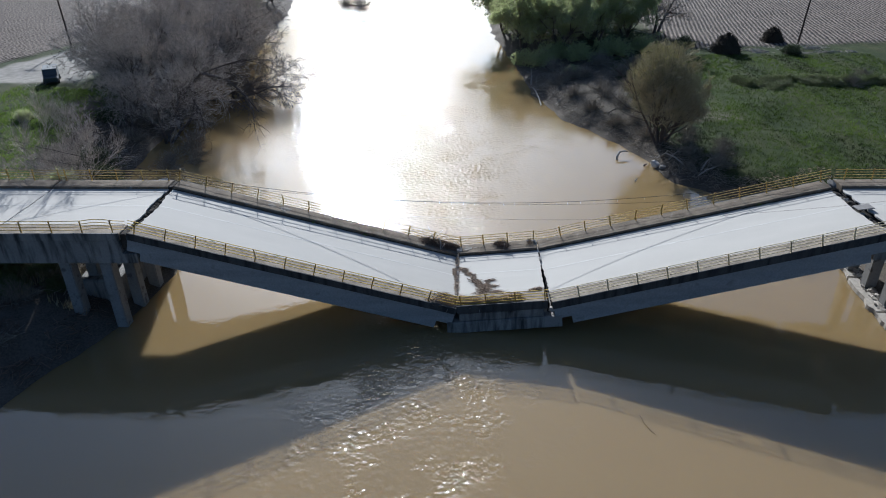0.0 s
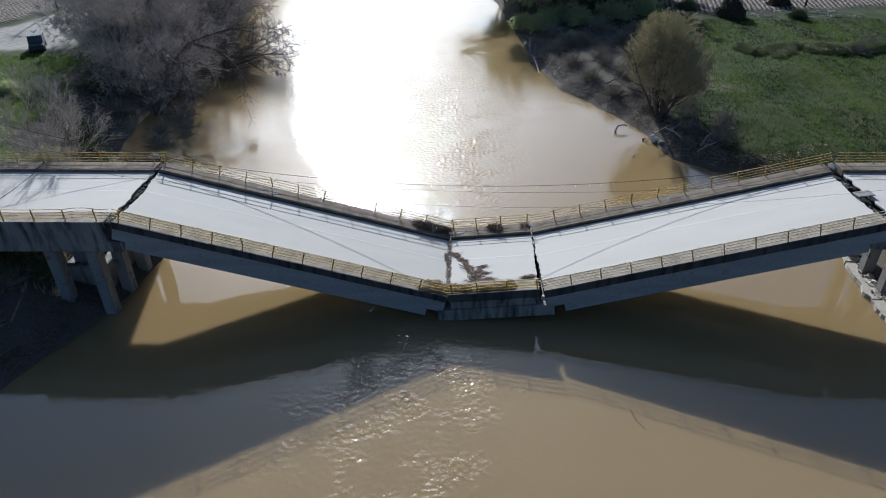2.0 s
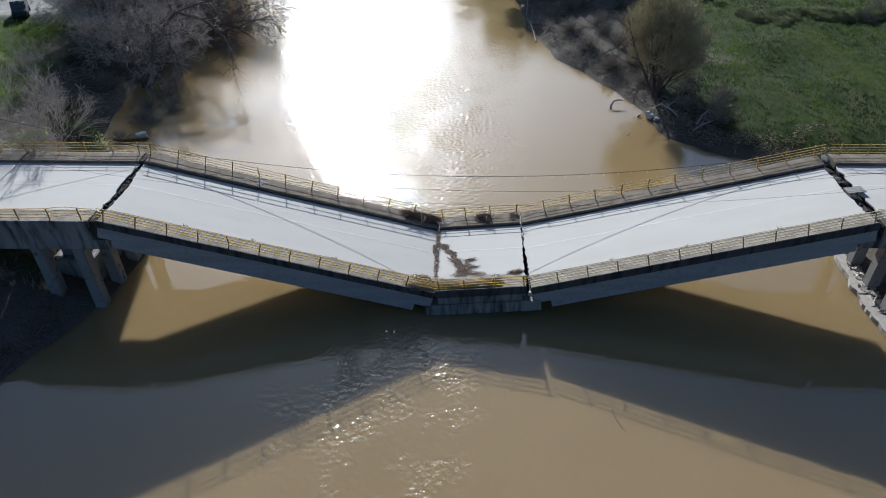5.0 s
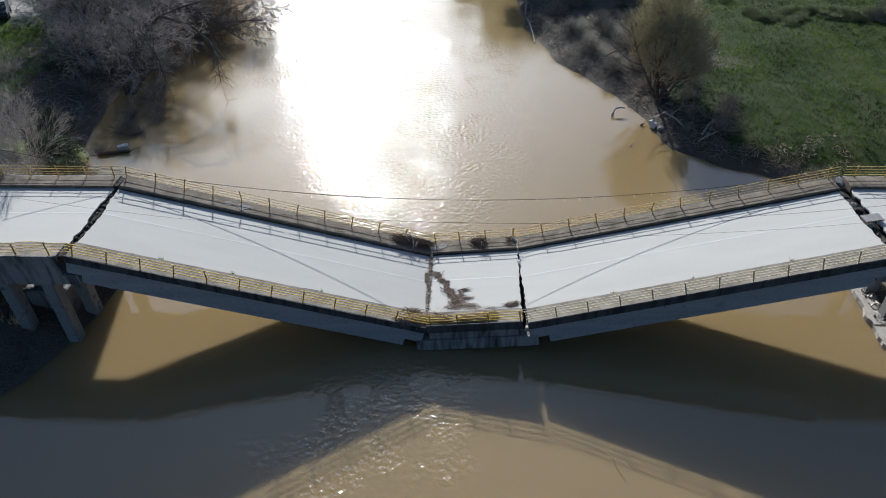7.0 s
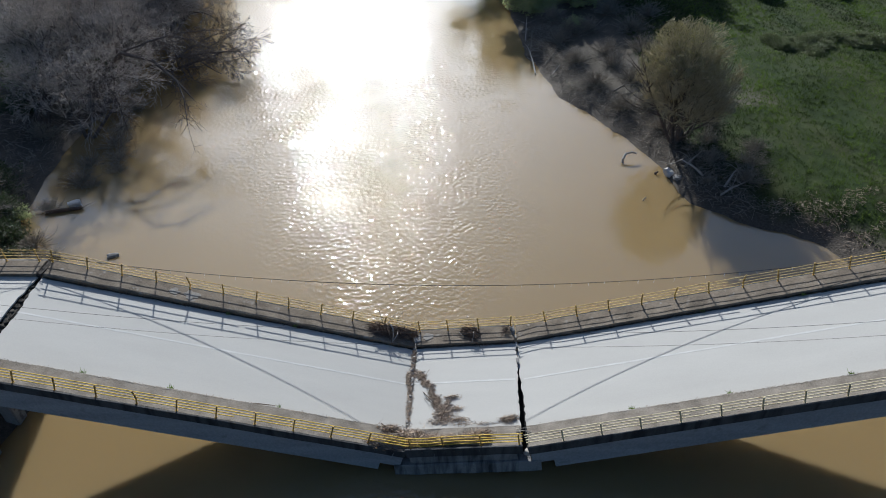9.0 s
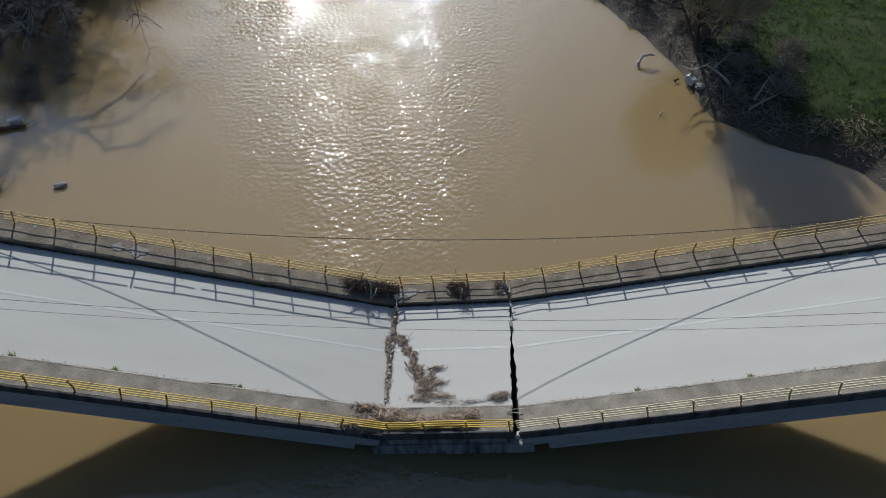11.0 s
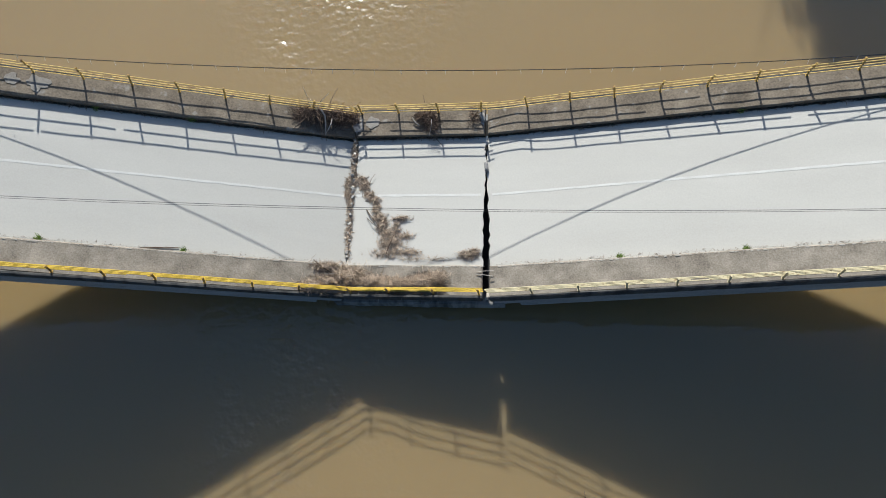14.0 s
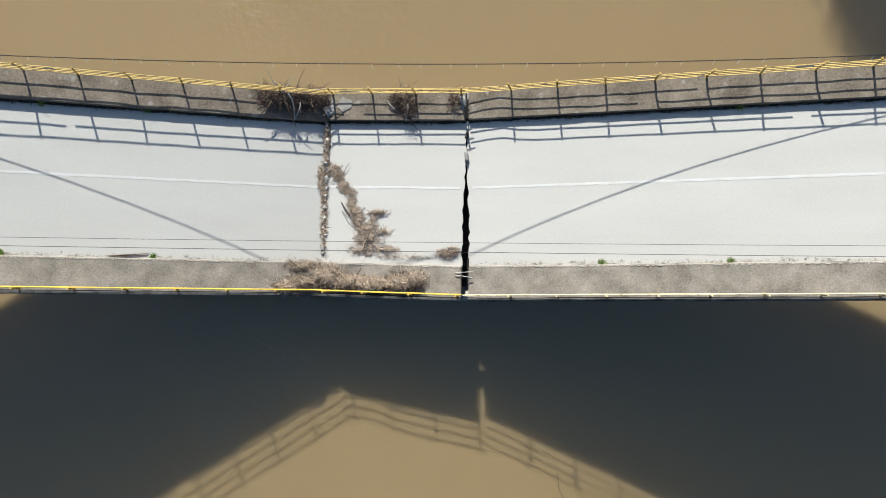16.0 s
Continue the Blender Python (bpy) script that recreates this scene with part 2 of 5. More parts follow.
YELLOW = mat("faded_yellow_paint", (0.64, 0.45, 0.15), (0.48, 0.315, 0.095), 2.0, 0.85, bump=0.003, fine=14, stain=(0.2, 0.12, 0.05), amount=0.25)
BRIGHT = mat("yellow_paint", (0.64, 0.43, 0.05), (0.46, 0.29, 0.03), 2.0, 0.8, bump=0.003, fine=14, stain=(0.25, 0.14, 0.04), amount=0.15)
POST = mat("rusty_post_paint", (0.56, 0.36, 0.09), (0.38, 0.23, 0.06), 2.0, 0.85, bump=0.003, fine=14, stain=(0.16, 0.09, 0.04), amount=0.3)
# near-black concrete: the deep shade inside the open joints, put into the colour
SHADE_BLACK = mat("shade_black_concrete", (0.022, 0.021, 0.02), (0.012, 0.012, 0.012), 1.5, 0.95, bump=0.01, fine=9)
# moss colour, darkened to take in the shaded kerb face as well
MOSS_SHADE = mat("black_moss_and_shade", (0.035, 0.038, 0.025), (0.014, 0.014, 0.011), 3.0, 0.95, bump=0.02, fine=6)
STONE = mat("pale_limestone", (0.62, 0.585, 0.53), (0.42, 0.39, 0.35), 2.0, 0.9, bump=0.02, fine=6)
CHIP = mat("chipped_pale_concrete", (0.42, 0.385, 0.335), (0.22, 0.195, 0.165), 4.0, 0.9, bump=0.004, fine=8)
SCAR = mat("scarred_walkway_concrete", (0.3, 0.275, 0.24), (0.13, 0.115, 0.098), 5.0, 0.9, bump=0.006, fine=6)
CREAM = mat("bleached_cream_paint", (0.6, 0.52, 0.34), (0.42, 0.34, 0.18), 2.0, 0.85, bump=0.003, fine=14, stain=(0.22, 0.15, 0.08), amount=0.2)
REED = mat("dry_reed_debris", (0.58, 0.455, 0.34), (0.11, 0.078, 0.054), 4.0, 0.95, bump=0.0, fine=5, blotch=0.6, sticks_vary=True)
TWIG = mat("dead_twigs", (0.24, 0.168, 0.122), (0.04, 0.028, 0.021), 4.0, 0.95, bump=0.0, fine=5, blotch=0.7, sticks_vary=True)
PALE_WOOD = mat("bleached_driftwood", (0.45, 0.41, 0.36), (0.25, 0.22, 0.18), 3.0, 0.85, bump=0.01, fine=8)
BARK = mat("grey_bark", (0.14, 0.115, 0.1), (0.06, 0.05, 0.045), 1.5, 0.95, bump=0.02, fine=9)
TWIGGREY = mat("winter_twigs", (0.62, 0.545, 0.475), (0.13, 0.113, 0.097), 0.4, 0.9, bump=0.0, fine=6, blotch=0.8, sticks_vary=True)
WILLOW = mat("budding_willow_leaves", (0.36, 0.34, 0.12), (0.24, 0.225, 0.08), 0.5, 0.7, bump=0.0, fine=8, glow=0.5)
GREENLEAF = mat("spring_leaves", (0.5, 0.54, 0.26), (0.3, 0.335, 0.15), 0.35, 0.7, bump=0.0, fine=8, glow=0.5)
IVY = mat("dark_evergreen_leaves", (0.06, 0.08, 0.03), (0.025, 0.038, 0.015), 0.5, 0.6, bump=0.0, fine=8, glow=0.2)
HEAP = mat("dark_cut_brush", (0.075, 0.058, 0.042), (0.025, 0.02, 0.015), 1.0, 0.95, bump=0.02, fine=8, sticks_vary=True)
BRAMBLE = mat("bramble_leaves", (0.16, 0.19, 0.065), (0.055, 0.07, 0.026), 0.5, 0.7, bump=0.0, fine=8, glow=0.3)
WILLOWTWIG = mat("olive_willow_twigs", (0.52, 0.455, 0.3), (0.19, 0.165, 0.105), 0.6, 0.9, bump=0.0, fine=8, blotch=0.8, sticks_vary=True)
BRUSH = mat("dry_brush", (0.36, 0.315, 0.255), (0.1, 0.086, 0.068), 0.6, 0.95, bump=0.0, fine=8, blotch=0.8, sticks_vary=True)
# the dark stretched streaks paint soft tree-shadow stripes into the grass colour
GRASS = mat("shade_striped_grass", (0.088, 0.135, 0.02), (0.007, 0.016, 0.004), 0.3, 0.8, bump=0.0, fine=7, blotch=0.16, glow=0.45, stretch=(0.7, 0.16, 1.0))
STRAW = mat("bleached_dry_grass", (0.5, 0.43, 0.28), (0.2, 0.17, 0.09), 0.8, 0.85, bump=0.0, fine=8, glow=0.5)
BANKGRASS = mat("lush_bank_grass", (0.18, 0.26, 0.045), (0.06, 0.1, 0.02), 0.3, 0.8, bump=0.0, fine=8, glow=0.45)
WIRE = mat("black_cable", (0.03, 0.03, 0.032), (0.015, 0.015, 0.016), 3.0, 0.95, bump=0.0)
CLIP = mat("pale_cable_clips", (0.5, 0.5, 0.48), (0.35, 0.35, 0.33), 3.0, 0.5, bump=0.0)
POLEWOOD = mat("creosoted_wood", (0.07, 0.05, 0.04), (0.03, 0.022, 0.018), 2.0, 0.9, bump=0.01)
WATER = water_material()
LAND = ground_material()


# Building helpers --------------------------------------------------------
def link(name, bm, material, parent=None, label="", smooth=False):
    me = bpy.data.meshes.new(name)
    bm.to_mesh(me)
    bm.free()
    me.materials.append(material)
    if smooth:
        me.shade_smooth()
    ob = new(name, me)
    if parent:
        ob.parent = parent
    if label:
        ob["label"] = label
    return ob


part = link


def empty(name, m, label, category, group="", kind=""):
    ob = new(name)
    ob.matrix_world = m
    return tagged(ob, label, category, group, kind)


def box(bm, x0, x1, y0, y1, z0, z1):
    v = [bm.verts.new(c) for c in ((x0, y0, z0), (x1, y0, z0), (x1, y1, z0), (x0, y1, z0), (x0, y0, z1), (x1, y0, z1), (x1, y1, z1), (x0, y1, z1))]
    for f in ((3, 2, 1, 0), (4, 5, 6, 7), (0, 1, 5, 4), (1, 2, 6, 5), (2, 3, 7, 6), (3, 0, 4, 7)):
        bm.faces.new([v[i] for i in f])
    return v


def boxes(*rows):
    bm = bmesh.new()
    for r in rows:
        box(bm, *r)
    return bm


def worn_box(x0, x1, y0, y1, z0, z1, bevel=0.03, step=1.0, rough=0.02, seed=0):
    """A long block with chipped, bevelled edges."""
    bm = bmesh.new()
    box(bm, x0, x1, y0, y1, z0, z1)
    n = max(1, int((x1 - x0) / step))
    for i in range(1, n):
        x = x0 + (x1 - x0) * i / n
        bmesh.ops.bisect_plane(bm, geom=bm.verts[:] + bm.edges[:] + bm.faces[:], plane_co=(x, 0, 0), plane_no=(1, 0, 0))
    sharp = [e for e in bm.edges if e.is_manifold and e.calc_face_angle(0) > 0.5]
    bmesh.ops.bevel(bm, geom=sharp, offset=bevel, segments=1, affect="EDGES")
    rnd = random.Random(seed)
    for v in bm.verts:
        v.co += Vector([rnd.uniform(-rough, rough) for _ in range(3)])
    return bm


def prism(outline, z0, z1):
    """A slab with an outline in plan, counter-clockwise."""
    bm = bmesh.new()
    lo, hi = [bm.verts.new((x, y, z0)) for x, y in outline], [bm.verts.new((x, y, z1)) for x, y in outline]
    bm.faces.new(lo[::-1])
    bm.faces.new(hi)
    for i in range(len(lo)):
        j = (i + 1) % len(lo)
        bm.faces.new((lo[i], lo[j], hi[j], hi[i]))
    return bm


def profile_x(outline, y0, y1):
    """A beam with an outline in the x-z plane, from y0 to y1."""
    bm = bmesh.new()
    a, b = [bm.verts.new((x, y0, z)) for x, z in outline], [bm.verts.new((x, y1, z)) for x, z in outline]
    bm.faces.new(a)
    bm.faces.new(b[::-1])
    for i in range(len(a)):
        j = (i + 1) % len(a)
        bm.faces.new((a[j], a[i], b[i], b[j]))
    bmesh.ops.recalc_face_normals(bm, faces=bm.faces[:])
    bmesh.ops.bevel(bm, geom=[e for e in bm.edges if e.calc_face_angle(0) > 0.3], offset=0.025, segments=1, affect="EDGES")
    return bm


def tube(bm, pts, radii, sides=6):
    """A tube along points, closed at both ends."""
    pts = [Vector(p) for p in pts]
    rings, side = [], None
    for i, p in enumerate(pts):
        d = (pts[min(i + 1, len(pts) - 1)] - pts[max(i - 1, 0)]).normalized()
        if side is None:
            side = d.orthogonal().normalized()
        side = (side - d * side.dot(d)).normalized()
        up = d.cross(side)
        r = radii[i] if hasattr(radii, "__len__") else radii
        rings.append([bm.verts.new(p + side * (r * math.cos(a)) + up * (r * math.sin(a))) for a in [2 * math.pi * k / sides for k in range(sides)]])
    for a, b in zip(rings, rings[1:]):
        for k in range(sides):
            bm.faces.new((a[k], a[(k + 1) % sides], b[(k + 1) % sides], b[k]))
    bm.faces.new(rings[0][::-1])
    bm.faces.new(rings[-1])


def raw(name, verts, faces, material, parent=None, smooth=False):
    me = bpy.data.meshes.new(name)
    me.from_pydata(verts, [], faces)
    me.materials.append(material)
    if smooth:
        me.shade_smooth()
    ob = new(name, me)
    if parent:
        ob.parent = parent
    return ob


def sticks(rnd, n, spot, length, radius, tilt=0.35, turn=None):
    """Loose sticks as thin three-sided tapered prisms: verts and faces. spot() gives the middle of one."""
    vs, fs = [], []
    for _ in range(n):
        c = Vector(spot())
        a = rnd.uniform(0, 2 * math.pi) if turn is None else rnd.gauss(*turn)
        e = rnd.gauss(0, tilt)
        d = Vector((math.cos(a) * math.cos(e), math.sin(a) * math.cos(e), math.sin(e)))
        h = rnd.uniform(*length) / 2
        r = rnd.uniform(*radius)
        s = d.orthogonal().normalized()
        u = d.cross(s)
        k = len(vs)
        bow = Vector((rnd.uniform(-0.15, 0.15), rnd.uniform(-0.15, 0.15), rnd.uniform(-0.1, 0.15))) * h
        for q, rr in ((-h, r), (0, r * 0.9), (h, r * 0.4)):
            for t in (0, 2.1, 4.2):
                vs.append(tuple(c + d * q + (bow if q == 0 else Vector()) + s * (rr * math.cos(t)) + u * (rr * math.sin(t))))
        for o in (0, 3):
            for t in range(3):
                fs.append((k + o + t, k + o + (t + 1) % 3, k + o + 3 + (t + 1) % 3, k + o + 3 + t))
        fs += [(k + 2, k + 1, k), (k + 6, k + 7, k + 8)]
    return vs, fs


# Land and water ----------------------------------------------------------
LEFT = ((-300, -36), (-40, -33), (-16, -30), (-7, -26.4), (0, -25.6), (6, -27.6), (9, -31.5), (12, -35), (17, -38.5), (28, -40.5), (51, -42), (90, -46), (125, -49), (160, -56), (300, -100), (900, -340))
RIGHT = ((-300, 34), (-40, 29), (-6, 26.6), (0, 27), (6, 28.6), (10, 29), (12.4, 28), (14.6, 26.3), (16.5, 22.5), (19, 19), (24, 17.8), (31.6, 15.4), (40, 10), (52.6, 6.9), (75, 4.5), (101, 1.5), (152, 0.3), (200, -8), (300, -40), (900, -270))


def along(rows, y):
    for (y0, x0), (y1, x1) in zip(rows, rows[1:]):
        if y <= y1:
            return x0 + (x1 - x0) * max(0.0, y - y0) / (y1 - y0)
    return rows[-1][1]


def rise(d, rows):
    for (a, h0), (b, h1) in zip(rows, rows[1:]):
        if d <= b:
            return h0 + (h1 - h0) * (d - a) / (b - a)
    return rows[-1][1]


def land(x, y):
    """Height of the ground; second value: how far from the water."""
    dl, dr = along(LEFT, y) - x, x - along(RIGHT, y)
    wob = noise.noise((x * 0.25, y * 0.25, 3.1)) * 0.7 + noise.noise((x * 0.9, y * 0.9, 7.7)) * 0.25
    d = max(dl, dr) + wob * (1.0 if abs(y + 3) > 8 else 0.3)
    if dl > dr:
        h = rise(d, ((-400, -2.0), (-4, -1.6), (0, 0.0), (1.2, 0.6), (5, 2.0), (12, 3.1), (30, 3.5), (900, 4.0)))
    else:
        h = rise(d, ((-400, -2.0), (-4, -1.6), (-0.3, -0.1), (0.5, 0.3), (2.6, 0.95), (5, 1.35), (14, 2.0), (30, 2.6), (900, 4.0)))
    if d > 0:
        h += noise.noise((x * 0.12, y * 0.12, 0.5)) * 0.25 * min(1, d / 6) + noise.noise((x * 0.5, y * 0.5, 1.5)) * 0.12 * min(1, d / 3)
    away = max(0.0, abs(y + 3) - 5)
    if abs(x) > 40:
        bank = 7.15 - max(0.0, away * 0.6) - max(0.0, 48 - abs(x)) * 0.6
        h = max(h, bank)
    return h, d


def smoothstep(a, b, x):
    t = min(1.0, max(0.0, (x - a) / (b - a)))
    return t * t * (3 - 2 * t)


def axis(fine0, fine1, step, far):
    out = [fine0 + step * i for i in range(int((fine1 - fine0) / step) + 1)]
    s, lo, hi = step, out[0], out[-1]
    low, high = [], []
    while lo > -far:
        s *= 1.18
        lo, hi = lo - s, hi + s
        low.append(lo)
        high.append(hi)
    return low[::-1] + out + high


GX, GY = axis(-80, 80, 0.9, 2500), axis(-30, 110, 0.9, 2500)
gv, earth, field, track = [], [], [], []
for gy in GY:
    for gx in GX:
        gh, gd = land(gx, gy)
        gv.append((gx, gy, gh))
        n1 = noise.noise((gx * 0.2, gy * 0.2, 9.0)) * 2.5 + noise.noise((gx * 0.7, gy * 0.7, 4.0)) * 1.2
        side = gx > along(RIGHT, gy) - 3
        shade = 1 - smoothstep(2.0, 5.0, gd + n1) if side else 1 - smoothstep(9, 15, gd + n1 * 1.5)
        if abs(gy + 3) < 7:
            shade = max(shade, 0.85)
        if side and gy > 34:
            shade = max(shade, (1 - smoothstep(12, 20, gd + n1)) * 0.9)
        verge = -77.5 + (gy - 54.5) * 0.25 + n1 * 0.4
        if side:
            f = smoothstep(0, 3, gy - (72 + (gx - 37) * 0.12) + n1 * 0.5) * smoothstep(30, 34, gx)
        else:
            f = smoothstep(0, 1.5, verge - gx) * smoothstep(50, 53, gy)
        if gy < -20:
            f = 0.0
        t = 0.0 if side else smoothstep(1.5, 3.0, gx - verge) * smoothstep(45.5, 47.5, gy + n1 * 0.3) * smoothstep(-57, -60, gx + n1 * 0.5)
        earth.append(shade)
        field.append(max(0.0, f))
        track.append(max(0.0, t))
nx = len(GX)
gf = [(j * nx + i, j * nx + i + 1, (j + 1) * nx + i + 1, (j + 1) * nx + i) for j in range(len(GY) - 1) for i in range(nx - 1)]
ground = raw("ground", gv, gf, LAND, smooth=True)
for key, vals in (("earth", earth), ("field", field), ("track", track)):
    ground.data.attributes.new(key, "FLOAT", "POINT").data.foreach_set("value", vals)
tagged(ground, "green river meadow with muddy banks and ploughed fields beyond", "ground", kind="structure")
bm = bmesh.new()
wv = [bm.verts.new(c) for c in ((-400, -700, 0), (120, -700, 0), (120, 900, 0), (-400, 900, 0))]
bm.faces.new(wv)
tagged(link("water", bm, WATER), "muddy brown river water with ripples under the broken bridge", "river", kind="structure")


# The bridge --------------------------------------------------------------
def span_pose(a, b):
    """A pose with x along a to b, y across the road, z square to the deck."""
    x = (Vector(b) - Vector(a)).normalized()
    y = Vector((0, 0, 1)).cross(x).normalized()
    z = x.cross(y)
    return Matrix.Translation(a) @ Matrix((x, y, z)).transposed().to_4x4(), (Vector(b) - Vector(a)).length


FAR, NEAR = 0.0, -5.9
OUT_FAR, OUT_NEAR = 1.3, -7.2


def edge_line(x, y0, y1, amp, seed, n=14):
    rnd = random.Random(seed)
    return [(x + rnd.uniform(-amp, amp), y0 + (y1 - y0) * i / n) for i in range(n + 1)]


def widen(bm, length, wide):
    """Stretch what lies towards the near side, by one factor at the start and another at the end."""
    for v in bm.verts:
        if v.co.y < 0:
            t = min(1.0, max(0.0, v.co.x / length))
            v.co.y *= wide[0] + (wide[1] - wide[0]) * t
    return bm


def deck(name, a, b, label, under, ends=(0.04, 0.04), gapl=None, gapr=None, seed=1, girder=True, wide=(1.0, 1.0), shallow=None, lip=0.3):
    """One deck unit: road slab, two raised walkways with kerbs, dark edge beams and girders."""
    m, length = span_pose(a, b)
    e = empty(name, m, label, "bridge")
    left = gapl or edge_line(0, FAR, NEAR, ends[0], seed)
    right = gapr or edge_line(length, NEAR, FAR, ends[1], seed + 50)
    part("road_slab", widen(prism(left + right, -0.1, 0.0), length, wide), ASPHALT, e, "pale silt-covered asphalt road surface")
    rnd = random.Random(seed)
    n = int(length / 0.35)
    upper = [(0.15 + (length - 0.3) * i / n, -2.69 + rnd.uniform(-0.008, 0.006)) for i in range(n + 1)]
    lower = [(x, y - 0.1 + rnd.uniform(-0.012, 0.018)) for x, y in upper]
    bm = prism(lower + upper[::-1], 0.001, 0.005)
    part("centre_line", widen(bm, length, wide), LINE, e, "worn white centre line")
    for far in (True, False):
        y0, y1 = (FAR + 0.003, OUT_FAR) if far else (OUT_NEAR, NEAR - 0.003)
        part("walkway", widen(worn_box(0.02, length - 0.02, y0, y1, -0.3, 0.2, 0.035, 0.7, 0.012, seed + far), length, wide), DARK_WALKWAY if far else WALKWAY, e, "stained concrete walkway with a raised kerb")
        y0, y1 = (OUT_FAR + 0.003, OUT_FAR + 0.12) if far else (OUT_NEAR - 0.12, OUT_NEAR - 0.003)
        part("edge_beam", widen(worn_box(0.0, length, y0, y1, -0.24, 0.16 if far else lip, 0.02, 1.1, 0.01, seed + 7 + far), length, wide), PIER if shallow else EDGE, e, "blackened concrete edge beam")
    if girder:
        for y in (OUT_NEAR - 0.06, -3.2, OUT_FAR - 0.47):
            shape = under if y < -5 or shallow is None else shallow
            part("girder", widen(profile_x(shape(length), y, y + 0.45), length, wide), PIER if shallow else GIRDER, e, "grey concrete girder with notched ends")
        # slab coloured black so the cracks above it look deep and unlit
        part("deck_slab", widen(boxes((-0.02, length - 0.1, OUT_NEAR + 0.05, OUT_FAR - 0.05, -0.6, -0.305), (0.1, length - 0.2, NEAR + 0.05, FAR - 0.05, -0.3, -0.105)), length, wide), SHADE_BLACK, e)
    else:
        part("deck_slab", widen(boxes((0.14, length - 0.26, NEAR + 0.05, FAR - 0.05, -0.305, -0.105)), length, wide), SHADE_BLACK, e)
    return e, m, length


def drop_girder(length, first=1.15):
    n = 1.15
    return [(0.05, -0.25), (length - 0.05, -0.25), (length - 0.05, -1.1), (length - n, -1.1), (length - n, -1.68), (first, -1.68), (first, -1.1), (0.05, -1.1)]


def crack(x, widths, seed, amp=0.05, flip=False):
    """A torn slab end; widths: how far it has broken back, from the far kerb to the near one."""
    rnd = random.Random(seed)
    n = 26
    pts = []
    for i in range(n + 1):
        s = i / n * (len(widths) - 1)
        k = min(int(s), len(widths) - 2)
        w = widths[k] + (widths[k + 1] - widths[k]) * (s - k)
        pts.append((x + w + rnd.uniform(-amp, amp), FAR + (NEAR - FAR) * i / n))
    return pts[::-1] if flip else pts


A_L, B_L = (-24.35, -0.22, 7.38), (-3.12, 0.2, 1.69)
A_M, B_M = (-3.03, 0.26, 1.75), (3.05, 0.33, 2.33)
A_R, B_R = (3.18, 0.38, 2.25), (24.2, 1.1, 7.25)
W_L, W_M, W_R, W_TL = (1.061, 1.05), (1.06, 1.062), (1.07, 1.025), (1.1, 1.08)
_, LEN_L = span_pose(A_L, B_L)
_, LEN_M = span_pose(A_M, B_M)
_, LEN_R = span_pose(A_R, B_R)
bridge_l, M_L, _ = deck("bridge_span", A_L, B_L, "collapsed sloping bridge span of pale asphalt and grey concrete", lambda length: drop_girder(length, 0.9), gapl=crack(0, (0.02, 0.05, 0.2, 0.1, 0.05), 3), gapr=crack(LEN_L, (0, -0.05, -0.12, 0, 0), 4, flip=True), seed=11, wide=W_L, lip=0.26)
bridge_m, M_M, _ = deck("sunken_bridge_deck", A_M, B_M, "sunken bridge deck piece on its pier head, littered with reeds", drop_girder, gapl=crack(0, (0.05, 0.1, 0.05, 0.0, 0.0), 5), gapr=crack(LEN_M, (0.06, 0.04, -0.03, -0.05, -0.03), 6, amp=0.055, flip=True), seed=12, girder=False, wide=W_M, lip=0.38)
bridge_r, M_R, _ = deck("bridge_span", A_R, B_R, "collapsed bridge span sloping up to the bank, pale asphalt", drop_girder, gapl=crack(0, (-0.09, -0.06, -0.03, 0.01, 0.03), 7, amp=0.055), gapr=crack(LEN_R, (-0.15, -0.1, -0.2, -0.1, -0.05), 8, flip=True), seed=13, wide=W_R)
part("pier_head", widen(worn_box(0.12, LEN_M - 0.3, OUT_NEAR - 0.02, OUT_FAR + 0.02, -0.9, -0.31, 0.04, 0.6, 0.02, 3), LEN_M, W_M), PIER, bridge_m, "water-streaked dark concrete pier head")
part("bearing_ledge", widen(worn_box(-0.8, LEN_M + 0.95, OUT_NEAR - 0.12, OUT_FAR + 0.3, -1.8, -0.905, 0.05, 0.6, 0.03, 4), LEN_M, W_M), PIER, bridge_m, "grey concrete bearing ledge just above the water")
part("pier_stem", worn_box(1.6, LEN_M - 1.6, OUT_NEAR + 0.6, OUT_FAR - 0.6, -4.5, -1.805, 0.1, 1.0, 0.02, 4), PIER, bridge_m)


def table_beam(sign, reach, deep=1.92):
    def outline(length):
        a, b = (0.05, length + reach) if sign > 0 else (-reach, length - 0.05)
        if sign > 0:
            return [(a, -0.25), (length - 0.05, -0.25), (length - 0.05, -1.2), (b, -1.2), (b, -deep), (a, -deep)]
        return [(0.05, -0.25), (b, -0.25), (b, -deep), (a, -deep), (a, -1.2), (0.05, -1.2)]
    return outline


T_LA, T_LB = (-33.6, -0.18, 7.27), (-24.75, -0.13, 7.32)
T_RA, T_RB = (24.95, 1.25, 7.26), (33.8, 1.4, 7.3)
table_l, M_TL, LEN_T = deck("bridge_pier_table", T_LA, T_LB, "standing bridge deck over the bank with a streaked concrete beam", table_beam(1, 0.88), ends=(0.04, 0.1), seed=21, wide=W_TL, shallow=table_beam(1, 0.3, 1.75))
table_r, M_TR, _ = deck("bridge_pier_table", T_RA, T_RB, "standing bridge deck over the bank on concrete columns", table_beam(-1, 1.1), ends=(0.1, 0.04), seed=22, shallow=table_beam(-1, 0.3, 1.8))
